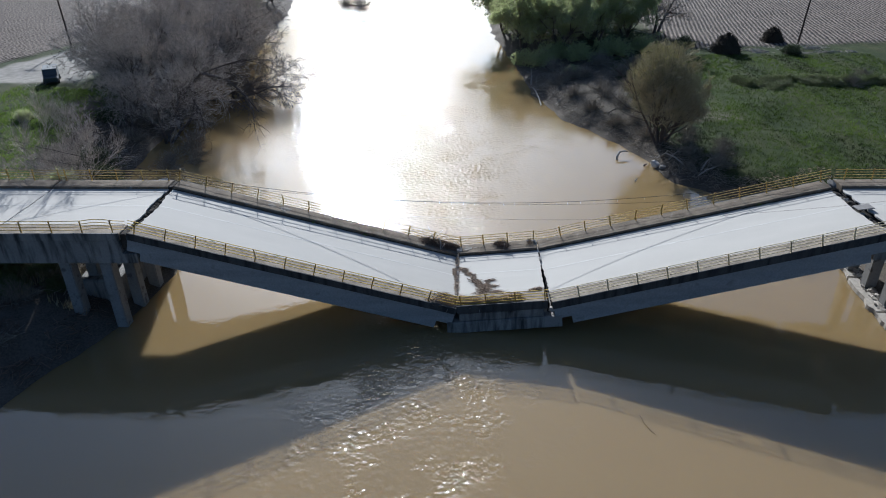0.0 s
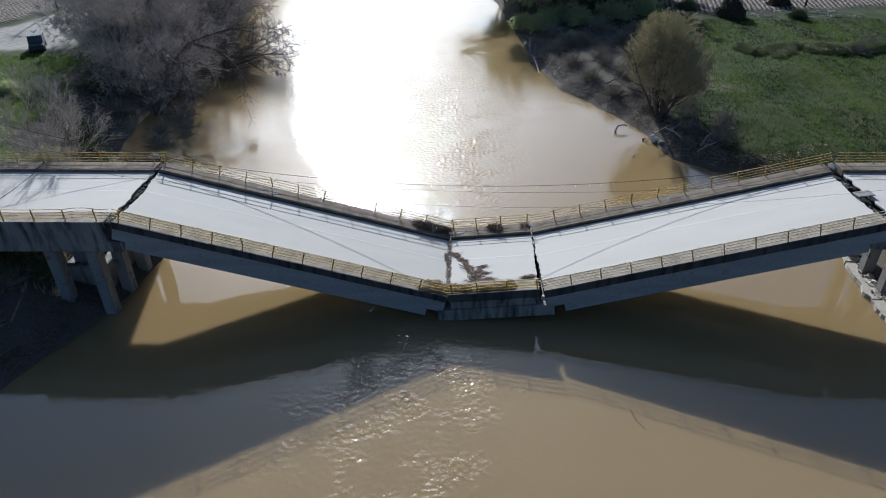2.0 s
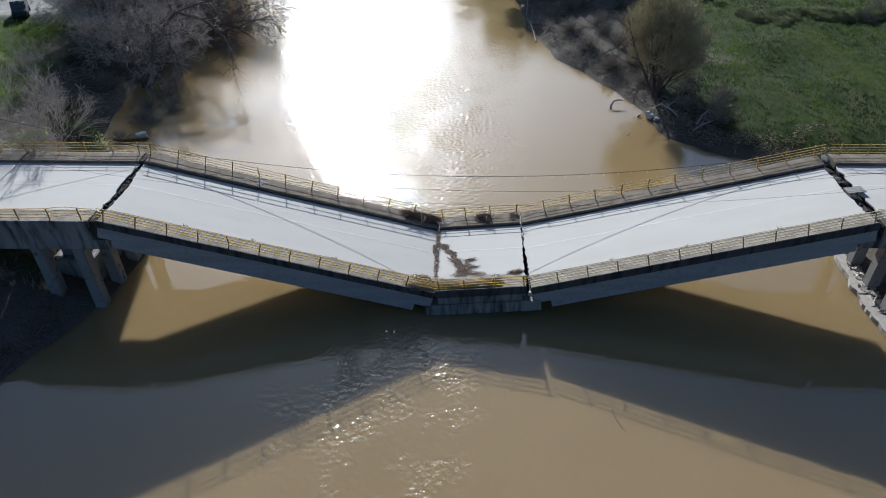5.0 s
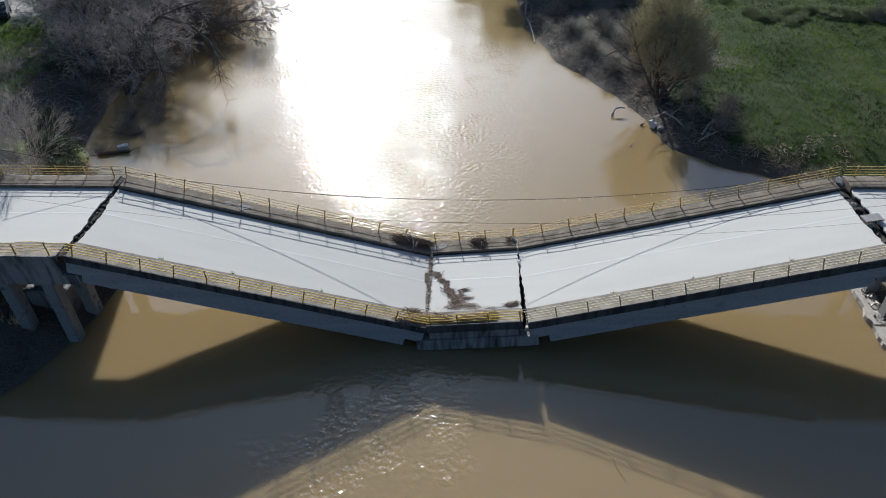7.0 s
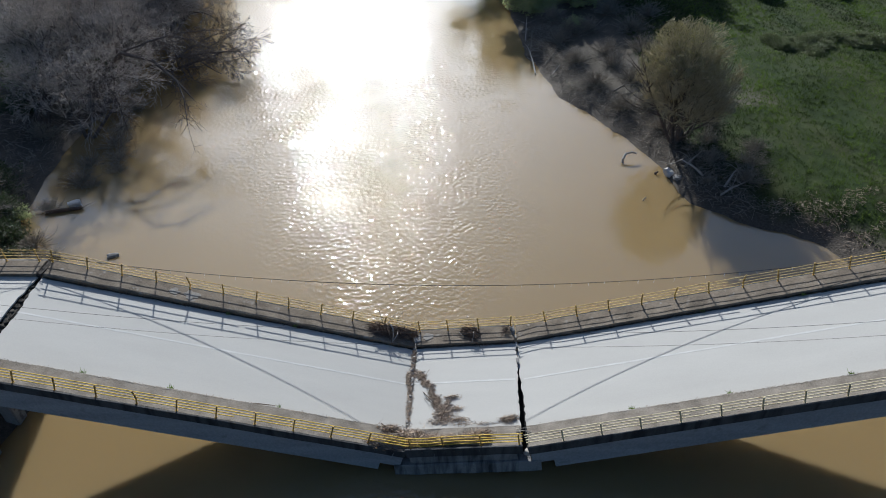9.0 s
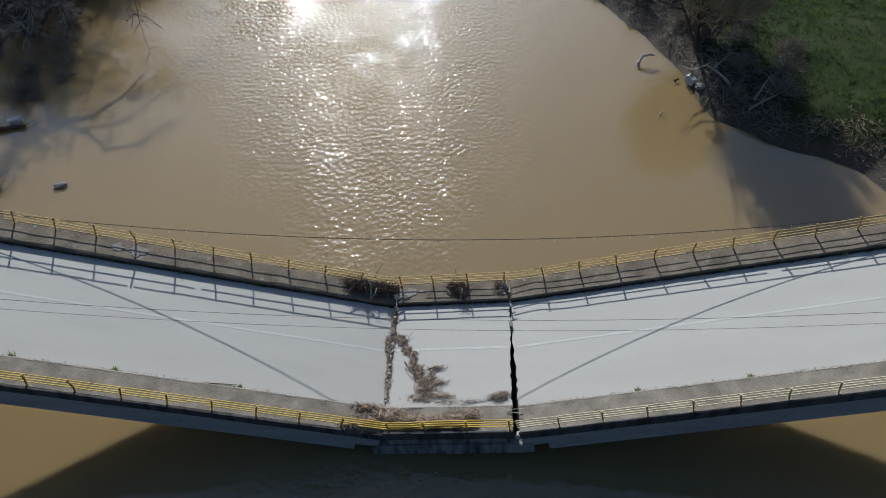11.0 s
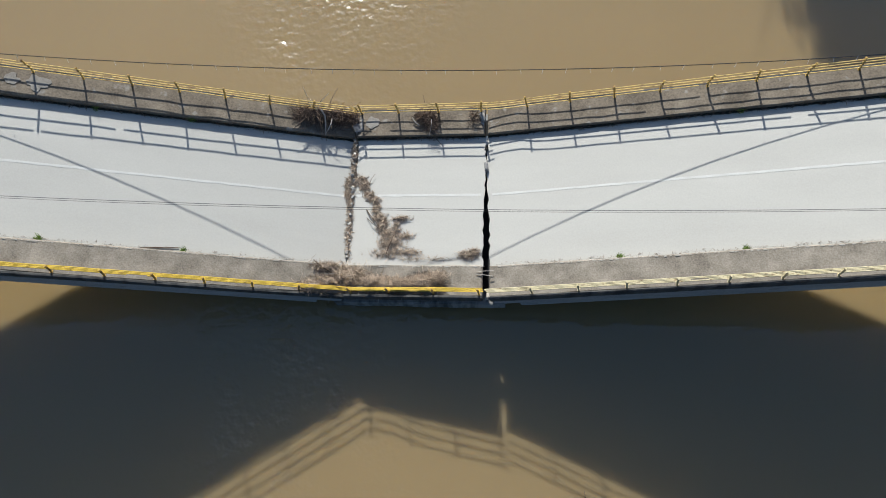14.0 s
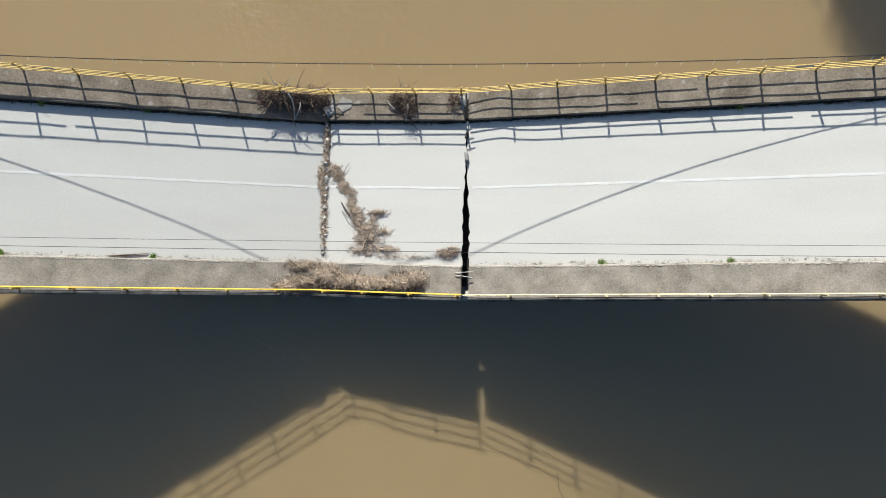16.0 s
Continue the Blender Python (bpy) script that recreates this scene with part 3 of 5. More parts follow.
deck("bridge_approach", (-62.0, -0.2, 7.2), (-33.66, -0.18, 7.27), "level bridge approach deck with yellow railings", drop_girder, seed=31, wide=W_TL)
deck("bridge_approach", (33.86, 1.4, 7.3), (62.0, 1.9, 7.35), "level bridge approach deck beside the green bank", drop_girder, seed=32)

for tb, x0, x1, xd in ((table_l, LEN_T - 0.6, LEN_T + 0.8, LEN_T - 0.6), (table_r, -1.02, 0.6, 0.15)):
    part("cross_beam", boxes((x0, x1, -6.9, 1.24, -1.78, -1.16), (xd, xd + 0.45, -6.85, 1.23, -1.16, -0.62)), PIER, tb, "dark concrete cross beam carrying the span end")
# thin plates added over the sunlit end face, black like the gap's shade
part("broken_end", boxes((-0.05, 0.012, OUT_NEAR + 0.02, OUT_FAR - 0.02, -1.05, -0.32), (-0.05, 0.012, OUT_NEAR + 0.02, NEAR - 0.05, -0.315, 0.1)), SHADE_BLACK, bridge_r, "black plate over the span end, standing in for the joint's shade")
part("joint_filler", worn_box(LEN_T - 0.1, LEN_T + 0.38, -7.68, 1.2, -0.95, -0.2, 0.06, 0.16, 0.06, 14), TORN, table_l, "grey rubble-choked joint")
for wy0, wy1 in ((-7.66, -6.38), (0.03, 1.25)):
    part("broken_walkway_end", worn_box(LEN_T - 0.01, LEN_T + 0.33, wy0, wy1, -0.5, 0.12, 0.05, 0.16, 0.045, 17 + int(wy1)), TORN, table_l, "broken dark walkway end at the joint")
part("joint_filler", worn_box(-0.62, -0.18, OUT_NEAR + 0.1, OUT_FAR - 0.1, -0.9, -0.2, 0.09, 0.22, 0.09, 16), TORN, table_r, "broken grey concrete lip at the joint")
part("pier_end", boxes((LEN_M - 0.28, LEN_M - 0.02, OUT_NEAR - 0.02, OUT_NEAR + 0.04, -0.9, -0.43)), PIER, bridge_m)
# the black here paints in the shade at the bottom of the joint
part("joint_filler", worn_box(LEN_M - 0.29, LEN_M + 0.2, OUT_NEAR + 0.05, OUT_FAR - 0.1, -0.9, -0.78, 0.03, 0.5, 0.02, 15), SHADE_BLACK, bridge_m, "joint filler coloured black for the shade deep in the gap")


def column(x, y, top, yaw=0.0):
    bottom = land(x, y)[0] - 1.2
    bm = bmesh.new()
    box(bm, -0.4, 0.4, -0.4, 0.4, bottom, top)
    bmesh.ops.bevel(bm, geom=[e for e in bm.edges if abs(e.verts[0].co.z - e.verts[1].co.z) > 1], offset=0.06, segments=2, affect="EDGES")
    c = link("bridge_column", bm, COLUMN)
    c.matrix_world = pose(x, y, 0, 0, 0, yaw)
    tagged(c, "square grey concrete bridge column on the river bank", "column", "columns under the bridge")


for cx in (-26.4, -29.2):
    for cy in (-7.2, -4.6, -2.0, 0.6):
        column(cx, cy, 5.5)
for cx in (27.7, 30.4):
    for cy in (-6.1, -3.5, -0.9, 1.7):
        column(cx, cy, 5.4)


footing = link("pier_footing", worn_box(-30.2, -27.2, -5.6, 1.2, -1.5, 2.6, 0.12, 0.8, 0.04, 19), PIER)
tagged(footing, "grey concrete footing wall behind the bridge columns", "footing")


# Railings ----------------------------------------------------------------
def railing(m, length, y, paint, label, posts, breaks=(), bent=(), seed=0, sag=(), reach=(0.15, 0.15), wide=(1.0, 1.0), rails=4):
    """Posts and four rails along a deck edge. posts: their places; breaks: (rail, from, to) that is missing."""
    e = empty("bridge_railing", m @ Matrix.Translation((0, y, 0.2)), label, "railing", "bridge railings")
    rnd = random.Random(seed)
    out = 1 if y > -3 else -1

    def off(x):
        return 0.0 if y > 0 else y * (wide[0] + (wide[1] - wide[0]) * min(1.0, max(0.0, x / length)) - 1)
    for i, x in enumerate(posts):
        bm = bmesh.new()
        lean = dict(bent).get(i, 0.0)
        w = rnd.uniform(-0.02, 0.02)
        o = off(x)
        tube(bm, [(x, o, -0.02), (x, o, 0.35), (x + w + lean * 0.45, o, 0.62), (x + w + lean, o, 0.9)], 0.044, 6)
        box(bm, x - 0.06, x + 0.06, o - 0.06, o + 0.06, 0.001, 0.015)
        part("post", bm, POST if paint is not CREAM else CREAM, e)
    heights = (0.22, 0.43, 0.64, 0.85)
    for k, h in enumerate(heights):
        gaps = sorted((f, t) for r, f, t in breaks if r == k)
        start, pieces = posts[0] - reach[0], []
        for f, t in gaps:
            pieces.append((start, f))
            start = t
        pieces.append((start, posts[-1] + reach[1]))
        for x0, x1 in pieces:
            if x1 - x0 < 0.2:
                continue
            bm = bmesh.new()
            n = max(2, int((x1 - x0) / 0.7))
            pts = []
            for q in range(n + 1):
                x = x0 + (x1 - x0) * q / n
                dz = sum(-amt * math.exp(-((x - sx) / 0.8) ** 2) for sx, amt in sag)
                pts.append((x, off(x) - out * 0.05 + rnd.uniform(-0.006, 0.006), h + dz + rnd.uniform(-0.006, 0.006)))
            tube(bm, pts, 0.0215 if y > 0 else 0.0255, 5)
            part("rail", bm, paint, e)
    return e


def every(start, stop, step=2.0):
    return [start + step * i for i in range(int((stop - start) / step) + 1)]


railing(M_L, LEN_L, 1.2, YELLOW, "faded yellow steel railing along the fallen span", every(0.03, LEN_L - 1, 1.985), ((3, 7.6, 7.9), (2, 10.9, 11.25)), ((4, -0.22), (5, -0.1), (7, -0.12)), 1, reach=(0.3, 2.05))
railing(M_L, LEN_L, -7.1, BRIGHT, "yellow steel railing along the fallen span", every(0.4, LEN_L - 1, 1.955), ((0, 13.0, 13.8),), ((4, -0.22),), 2, reach=(0.45, 1.95), wide=W_L)
railing(M_M, LEN_M, 1.2, YELLOW, "faded yellow railing hung with flood debris", [0.2, 1.97, 3.88, 5.89], ((1, 0.6, 1.5),), ((3, 0.06),), 3, reach=(0.35, 0.3))
railing(M_M, LEN_M, -7.1, BRIGHT, "yellow railing over the sunken deck piece", [0.3, 2.01, 3.98, 5.95], (), (), 4, ((1.0, 0.12),), (0.45, 0.2), W_M)
railing(M_R, LEN_R, 1.2, YELLOW, "faded yellow railing along the rising span", every(1.87, LEN_R, 1.95), ((0, 9.3, 9.63), (1, 7.0, 7.75), (2, 12.7, 13.35)), ((1, 0.04), (3, 0.12), (4, 0.2), (6, 0.2)), 5, ((1.2, 0.08),), (1.9, 0.7))
railing(M_R, LEN_R, -7.1, CREAM, "bleached cream railing along the rising span", every(1.86, LEN_R, 1.955), ((1, 8.2, 8.9),), ((9, 0.05),), 6, reach=(1.9, 0.8), wide=W_R)
railing(M_TL, LEN_T, 1.2, YELLOW, "faded yellow railing on the standing deck", every(0.45, LEN_T - 0.3), (), (), 7, reach=(0.4, 0.75))
railing(M_TL, LEN_T, -7.1, YELLOW, "faded yellow railing with a bowed top rail", every(0.45, LEN_T - 0.3), (), (), 8, ((7.6, -0.16),), (0.4, 0.92), W_TL)
railing(M_TR, LEN_T, 1.2, YELLOW, "faded yellow railing on the standing deck", every(0.7, LEN_T), (), (), 9, reach=(0.8, 0.3))
railing(M_TR, LEN_T, -7.1, CREAM, "bleached railing on the standing deck", every(0.7, LEN_T), (), (), 10, reach=(0.8, 0.3))
for side_y in (1.2, -7.1):
    mm, ll = span_pose((-62.0, -0.2, 7.2), (-33.66, -0.18, 7.27))
    railing(mm, ll, side_y, YELLOW, "faded yellow railing on the approach", every(0.3, ll), (), (), 11)
    mm, ll = span_pose((33.86, 1.4, 7.3), (62.0, 1.9, 7.35))
    railing(mm, ll, side_y, YELLOW, "faded yellow railing on the approach", every(0.3, ll), (), (), 12)


# Joints, rubble and flood debris -----------------------------------------
def chunk(m, size, seed, label, material=RUBBLE, name="concrete_chunk"):
    rnd = random.Random(seed)
    bm = bmesh.new()
    bmesh.ops.create_icosphere(bm, subdivisions=2, radius=0.5)
    for v in bm.verts:
        v.co = Vector([max(-0.36, min(0.36, c)) for c in v.co]) * (1 + rnd.uniform(-0.16, 0.16))
        v.co = Vector((v.co.x * size[0], v.co.y * size[1], v.co.z * size[2])) * 1.4
    ob = link(name, bm, material)
    ob.matrix_world = m
    return tagged(ob, label, "rubble", "broken concrete at the joints")


rnd = random.Random(5)
for i in range(10):
    y = 1.2 - 7.6 * i / 9
    chunk(Matrix.Translation((24.55 + rnd.uniform(-0.1, 0.12), y + 1.1, 7.0 + rnd.uniform(-0.08, 0.1))) @ pose(0, 0, 0, rnd.uniform(-20, 20), rnd.uniform(-20, 20), rnd.uniform(0, 90)),
          (rnd.uniform(0.22, 0.45), rnd.uniform(0.25, 0.5), rnd.uniform(0.2, 0.35)), 100 + i, "lump of broken grey concrete wedged in the deck joint", TORN if i % 3 else RUBBLE)
chunk(pose(24.62, 2.1, 7.3, 10, 20, 10), (0.32, 0.8, 0.36), 140, "broken end of the concrete walkway at the joint")
for i in range(20):
    y = 1.1 - 7.6 * i / 19
    chunk(Matrix.Translation((-24.56 + rnd.uniform(-0.1, 0.1), y, 7.12 + rnd.uniform(-0.1, 0.08))) @ pose(0, 0, 0, rnd.uniform(-20, 20), rnd.uniform(-20, 20), rnd.uniform(0, 90)),
          (rnd.uniform(0.12, 0.24), rnd.uniform(0.16, 0.4), rnd.uniform(0.16, 0.26)), 160 + i, "grey broken concrete wedged in the deck joint", TORN)
chunk(M_M @ pose(5.98, 0.8, 0.28, 10, 10, 30), (0.2, 0.42, 0.25), 150, "pale broken kerb stone at the cracked joint", RUBBLE)
chunk(M_M @ pose(0.02, 0.4, 0.24, 10, 10, 30), (0.3, 0.4, 0.16), 151, "pale silt-covered rubble at the cracked joint", RUBBLE)
for i in range(22):
    y = 0.1 - 6.0 * i / 21
    chunk(M_M @ pose(-0.05 + rnd.uniform(-0.06, 0.06), y + rnd.uniform(-0.1, 0.1), rnd.uniform(-0.02, 0.05), rnd.uniform(-30, 30), rnd.uniform(-30, 30), rnd.uniform(0, 90)),
          (rnd.uniform(0.08, 0.17), rnd.uniform(0.1, 0.22), rnd.uniform(0.08, 0.14)), 200 + i, "small lump of broken asphalt wedged in the crack", RUBBLE if i % 3 else ASPHALT)
chunk(M_M @ pose(LEN_M + 0.24, -7.5, -0.5, 0, 10, 0), (0.34, 0.3, 0.3), 152, "pale fragment of concrete stuck in the open joint", PALE_WOOD)
chunk(M_M @ pose(LEN_M + 0.05, -1.55, -0.03, 4, 12, 6), (0.17, 0.42, 0.22), 153, "pale slab of asphalt fallen into the open joint", RUBBLE)
chunk(M_M @ pose(LEN_M + 0.04, -0.6, -0.06, 0, 8, -8), (0.14, 0.3, 0.2), 154, "broken asphalt fallen into the open joint", TORN)
for by, tilt in ((-6.55, 5), (-6.72, -7)):
    bar = bmesh.new()
    tube(bar, [(-0.35, 0, 0), (0.0, 0.01, 0.015), (0.4, 0, 0.0)], 0.016, 6)
    bar = link("steel_bar", bar, PALE_WOOD)
    bar.matrix_world = M_M @ pose(LEN_M + 0.07, by, 0.235, 0, 0, tilt)
    tagged(bar, "thin pale reinforcing bar bridging the open joint", "bar", "bars across the joint")
plate = link("fallen_slab", worn_box(-0.58, 0.58, -0.36, 0.36, 0, 0.08, 0.02, 0.4, 0.015, 9), RUBBLE)
plate.matrix_world = pose(24.7, -2.3, 7.38, 0, -4, 8)
tagged(plate, "pale flat slab lying across the broken deck joint", "slab")


def pile(name, m, n, spots, length, radius, material, label, seed, tilt=0.3, heap=0.15, extra=()):
    """A heap of sticks round several spots: (x, y, spread x, spread y, weight)."""
    r = random.Random(seed)
    weights = [s[4] for s in spots]

    def spot():
        x, y, sx, sy, _ = r.choices(spots, weights)[0]
        dx, dy = r.gauss(0, 1), r.gauss(0, 1)
        return (x + dx * sx, y + dy * sy, r.uniform(0.01, 0.02 + heap * math.exp(-(dx * dx + dy * dy) / 2)))
    vs, fs = sticks(r, n, spot, length, radius, tilt)
    e = empty(name, m, label, "debris")
    ob = raw("reeds", vs, fs, material, e)
    ob["kind"] = "stuff"
    for k, (x, y, z, ln, ang, inc, rad, mt) in enumerate(extra):
        bm = bmesh.new()
        d = Vector((math.cos(ang) * math.cos(inc), math.sin(ang) * math.cos(inc), math.sin(inc))) * ln
        p0, p2 = Vector((x, y, z)), Vector((x, y, z)) + d
        bend = Vector((r.uniform(-0.1, 0.1), r.uniform(-0.1, 0.1), r.uniform(0, 0.08))) * ln
        tube(bm, [p0, p0 + d * 0.33 + bend, p0 + d * 0.66 + bend * 0.8, p2], [rad, rad * 0.9, rad * 0.7, rad * 0.4], 6)
        link("branch", bm, mt, e)
    return e


pile("reed_debris", M_M, 1500, ((-0.06, -0.4, 0.05, 0.2, 0.4), (-0.06, -0.9, 0.06, 0.25, 0.7), (-0.07, -1.6, 0.06, 0.25, 0.7), (-0.28, -2.35, 0.17, 0.22, 1.8), (-0.3, -2.8, 0.14, 0.2, 1.4), (-0.08, -3.4, 0.07, 0.25, 0.8), (-0.06, -4.2, 0.06, 0.3, 0.7), (-0.06, -4.8, 0.07, 0.25, 0.7), (-0.04, -5.5, 0.04, 0.25, 0.3)),
     (0.08, 0.38), (0.004, 0.011), REED, "matted brown reeds wedged in the cracked deck joint", 1, tilt=0.16, heap=0.09)
pile("reed_debris", M_M, 2500, ((0.25, -2.15, 0.14, 0.09, 1.0), (0.55, -2.45, 0.1, 0.12, 1.0), (0.78, -2.9, 0.12, 0.09, 0.9), (1.05, -3.15, 0.1, 0.06, 0.7), (1.15, -3.6, 0.08, 0.14, 0.8), (1.35, -4.0, 0.14, 0.08, 0.9), (1.5, -4.35, 0.12, 0.14, 1.0), (1.8, -4.75, 0.2, 0.12, 1.3), (1.95, -5.2, 0.25, 0.14, 1.6), (2.35, -4.05, 0.18, 0.04, 0.6), (2.15, -4.4, 0.06, 0.16, 0.4), (2.55, -4.85, 0.2, 0.07, 0.5), (1.8, -5.65, 0.4, 0.1, 1.0), (2.8, -5.6, 0.3, 0.08, 0.5), (3.4, -5.92, 0.7, 0.04, 0.4)),
     (0.1, 0.46), (0.004, 0.011), REED, "strewn drift of dry brown reeds across the sunken deck", 2, tilt=0.14, heap=0.07,
     extra=((0.7, -3.6, 0.03, 1.1, -0.9, 0.02, 0.025, TWIG), (0.75, -4.0, 0.03, 1.0, -0.7, 0.05, 0.015, TWIG), (1.75, -5.7, 0.05, 0.9, 1.2, 0.15, 0.022, TWIG), (2.0, -4.1, 0.05, 0.8, 0.2, 0.1, 0.02, TWIG), (0.75, -2.4, 0.03, 0.6, 1.1, 0.1, 0.012, TWIG)))
NEARSIDE = Matrix.Translation((0, 0, 0.2))
pile("reed_debris", M_M @ NEARSIDE, 4300, ((0.35, -6.85, 0.3, 0.24, 1.6), (1.2, -7.1, 0.5, 0.16, 2.0), (2.4, -7.16, 0.5, 0.13, 2.2), (3.5, -7.1, 0.35, 0.18, 1.8), (4.1, -6.9, 0.25, 0.16, 1.0)),
     (0.12, 0.6), (0.004, 0.011), REED, "thick bank of dry reeds caught against the yellow railing", 3, tilt=0.25, heap=0.46,
     extra=((1.4, -7.3, 0.0, 0.7, -1.4, -0.4, 0.014, PALE_WOOD), (3.0, -6.4, 0.1, 0.7, 0.5, 0.2, 0.014, PALE_WOOD)))
pile("reed_debris", M_L @ NEARSIDE @ Matrix.Translation((LEN_L, 0, 0)), 2100, ((-1.5, -7.3, 0.3, 0.12, 1.0), (-0.8, -7.05, 0.35, 0.18, 1.6), (-0.2, -6.8, 0.3, 0.24, 1.8), (-0.9, -6.35, 0.3, 0.1, 0.7)),
     (0.12, 0.6), (0.004, 0.011), REED, "dry reeds heaped on the walkway end beside the crack", 13, tilt=0.25, heap=0.32,
     extra=((-1.5, -6.1, 0.05, 1.0, -0.6, 0.1, 0.022, TWIG), (-1.0, -6.7, 0.1, 0.8, 0.1, 0.2, 0.015, PALE_WOOD), (-0.4, -7.25, 0.0, 0.8, -2.0, -0.4, 0.014, PALE_WOOD)))
pile("twig_tangle", M_L @ NEARSIDE @ Matrix.Translation((LEN_L, 0, 0)), 1300, ((-2.5, 0.95, 0.22, 0.2, 1.2), (-1.9, 0.9, 0.3, 0.22, 1.6), (-1.2, 0.95, 0.3, 0.2, 1.4), (-0.6, 0.9, 0.25, 0.2, 1.5), (-0.15, 0.95, 0.12, 0.2, 0.8)),
     (0.25, 1.0), (0.005, 0.013), TWIG, "dark mat of flood twigs against the railing", 4, tilt=0.28, heap=0.4,
     extra=((-1.9, 0.75, 0.3, 1.25, -1.1, -0.2, 0.035, TWIG), (-1.2, 0.7, 0.3, 0.9, -1.9, -0.2, 0.025, PALE_WOOD), (-2.2, 1.1, 0.4, 1.0, 2.1, 0.4, 0.02, PALE_WOOD), (-0.9, 1.1, 0.5, 1.1, 0.5, 0.1, 0.02, TWIG), (-1.4, 1.2, 0.5, 1.0, 1.2, 0.3, 0.018, TWIG), (-1.75, 1.0, 0.5, 1.1, -1.25, -0.4, 0.045, PALE_WOOD), (-1.7, 0.9, 0.2, 0.9, 2.4, 0.4, 0.025, PALE_WOOD), (-2.4, 0.7, 0.2, 0.9, -2.2, 0.0, 0.03, TWIG), (-2.6, 1.05, 0.15, 2.5, 0.02, 0.03, 0.045, TWIG), (-0.7, 1.2, 0.5, 1.2, 0.1, 0.15, 0.02, PALE_WOOD), (-1.9, 1.1, 0.4, 0.9, 0.9, 0.7, 0.018, PALE_WOOD)))
pile("twig_tangle", M_M @ NEARSIDE, 600, ((3.1, 0.95, 0.16, 0.16, 1.0), (3.5, 0.85, 0.14, 0.25, 1.3), (3.7, 0.5, 0.07, 0.2, 0.4)),
     (0.22, 0.8), (0.004, 0.011), TWIG, "heap of dark flood twigs caught in the railing", 5, tilt=0.3, heap=0.35,
     extra=((3.2, 0.7, 0.2, 0.8, -0.8, -0.2, 0.02, TWIG), (3.6, 0.7, 0.25, 0.8, -1.7, -0.2, 0.018, PALE_WOOD), (3.3, 1.1, 0.4, 0.7, 1.7, 0.4, 0.015, TWIG), (3.0, 0.5, 0.05, 0.5, 2.3, 0.2, 0.03, PALE_WOOD), (3.6, 0.15, 0.0, 0.8, -0.9, -0.15, 0.025, TWIG)))
pile("twig_tangle", M_M @ NEARSIDE, 70, ((5.6, 0.85, 0.15, 0.2, 1.0),), (0.2, 0.65), (0.005, 0.012), TWIG, "few dark twigs hooked on the railing by the joint", 6, tilt=0.4, heap=0.3)
pile("reed_debris", M_M, 420, ((5.35, -5.75, 0.2, 0.09, 1.0), (5.7, -5.65, 0.12, 0.1, 0.6)), (0.1, 0.4), (0.003, 0.01), REED, "small tuft of dry reeds at the open joint", 7, heap=0.12)

for lx, lz in ((2.1, -1.78), (3.9, -1.8)):
    chunk(M_M @ pose(lx, -7.3, lz, 0, 0, 20), (0.45, 0.35, 0.3), int(lx * 100), "rounded lump of grey concrete under the bearing ledge", PIER)
pile("twig_tangle", M_M, 700, ((-0.8, -7.42, 0.5, 0.05, 1.0), (0.8, -7.4, 0.6, 0.05, 1.4), (2.6, -7.38, 0.6, 0.05, 1.3), (4.0, -7.36, 0.35, 0.05, 0.6)), (0.12, 0.5), (0.004, 0.011), TWIG, "dark flood litter hanging over the deck edge", 21, tilt=0.9, heap=0.12)


def kerb(x, length, wide):
    return NEAR * (wide[0] + (wide[1] - wide[0]) * x / length) + 0.07


for sp, ln, sd, wd in ((M_L, LEN_L, 8, W_L), (M_R, LEN_R, 9, W_R)):
    pile("kerb_litter", sp, 420, [(x, kerb(x, ln, wd), 0.7, 0.05, 1.0) for x in every(1.0, ln - 1, 1.4)], (0.04, 0.16), (0.003, 0.008), TWIG, "thin line of plant litter along the kerb", sd, tilt=0.1, heap=0.02)
    pile("kerb_litter", sp, 700, [(x, -0.06, 0.7, 0.04, 1.0) for x in every(1.0, ln - 1, 1.4)], (0.05, 0.25), (0.006, 0.016), TWIG, "dark mossy litter along the kerb", sd + 5, heap=0.06)
pile("kerb_litter", M_M, 220, [(x, -0.07, 0.5, 0.04, 1.0) for x in (1, 2, 3, 4, 5)], (0.05, 0.25), (0.006, 0.016), TWIG, "dark mossy litter along the kerb of the sunken deck", 16, heap=0.06)

def moss_line(sp, ln, seed):
    """Black moss at the foot of the far kerb; its colour also paints the kerb face's shade."""
    r = random.Random(seed)
    n = int(ln / 0.12)
    inner = [(ln * i / n, -0.07 - 0.05 * noise.noise((ln * i / n * 1.7, seed, 0.2)) - r.uniform(0, 0.035)) for i in range(n + 1)]
    ob = link("moss_line", prism(inner + [(ln, -0.002), (0.0, -0.002)], 0.001, 0.03), MOSS_SHADE)
    ob.matrix_world = sp
    tagged(ob, "black moss and painted kerb shade along the foot of the kerb", "moss")


for sp, ln, sd in ((M_L, LEN_L, 4.1), (M_M, LEN_M, 7.3), (M_R, LEN_R, 9.7)):
    moss_line(sp, ln, sd)

stick = bmesh.new()
tube(stick, [(13.3, kerb(13.3, LEN_L, W_L), 0.03), (14.0, kerb(14.0, LEN_L, W_L) + 0.06, 0.04), (14.8, kerb(14.8, LEN_L, W_L) + 0.13, 0.03)], [0.02, 0.03, 0.015], 6)
stick = link("loose_stick", stick, TWIG)
stick.matrix_world = M_L
tagged(stick, "dark stick lying on the road beside the kerb", "stick")


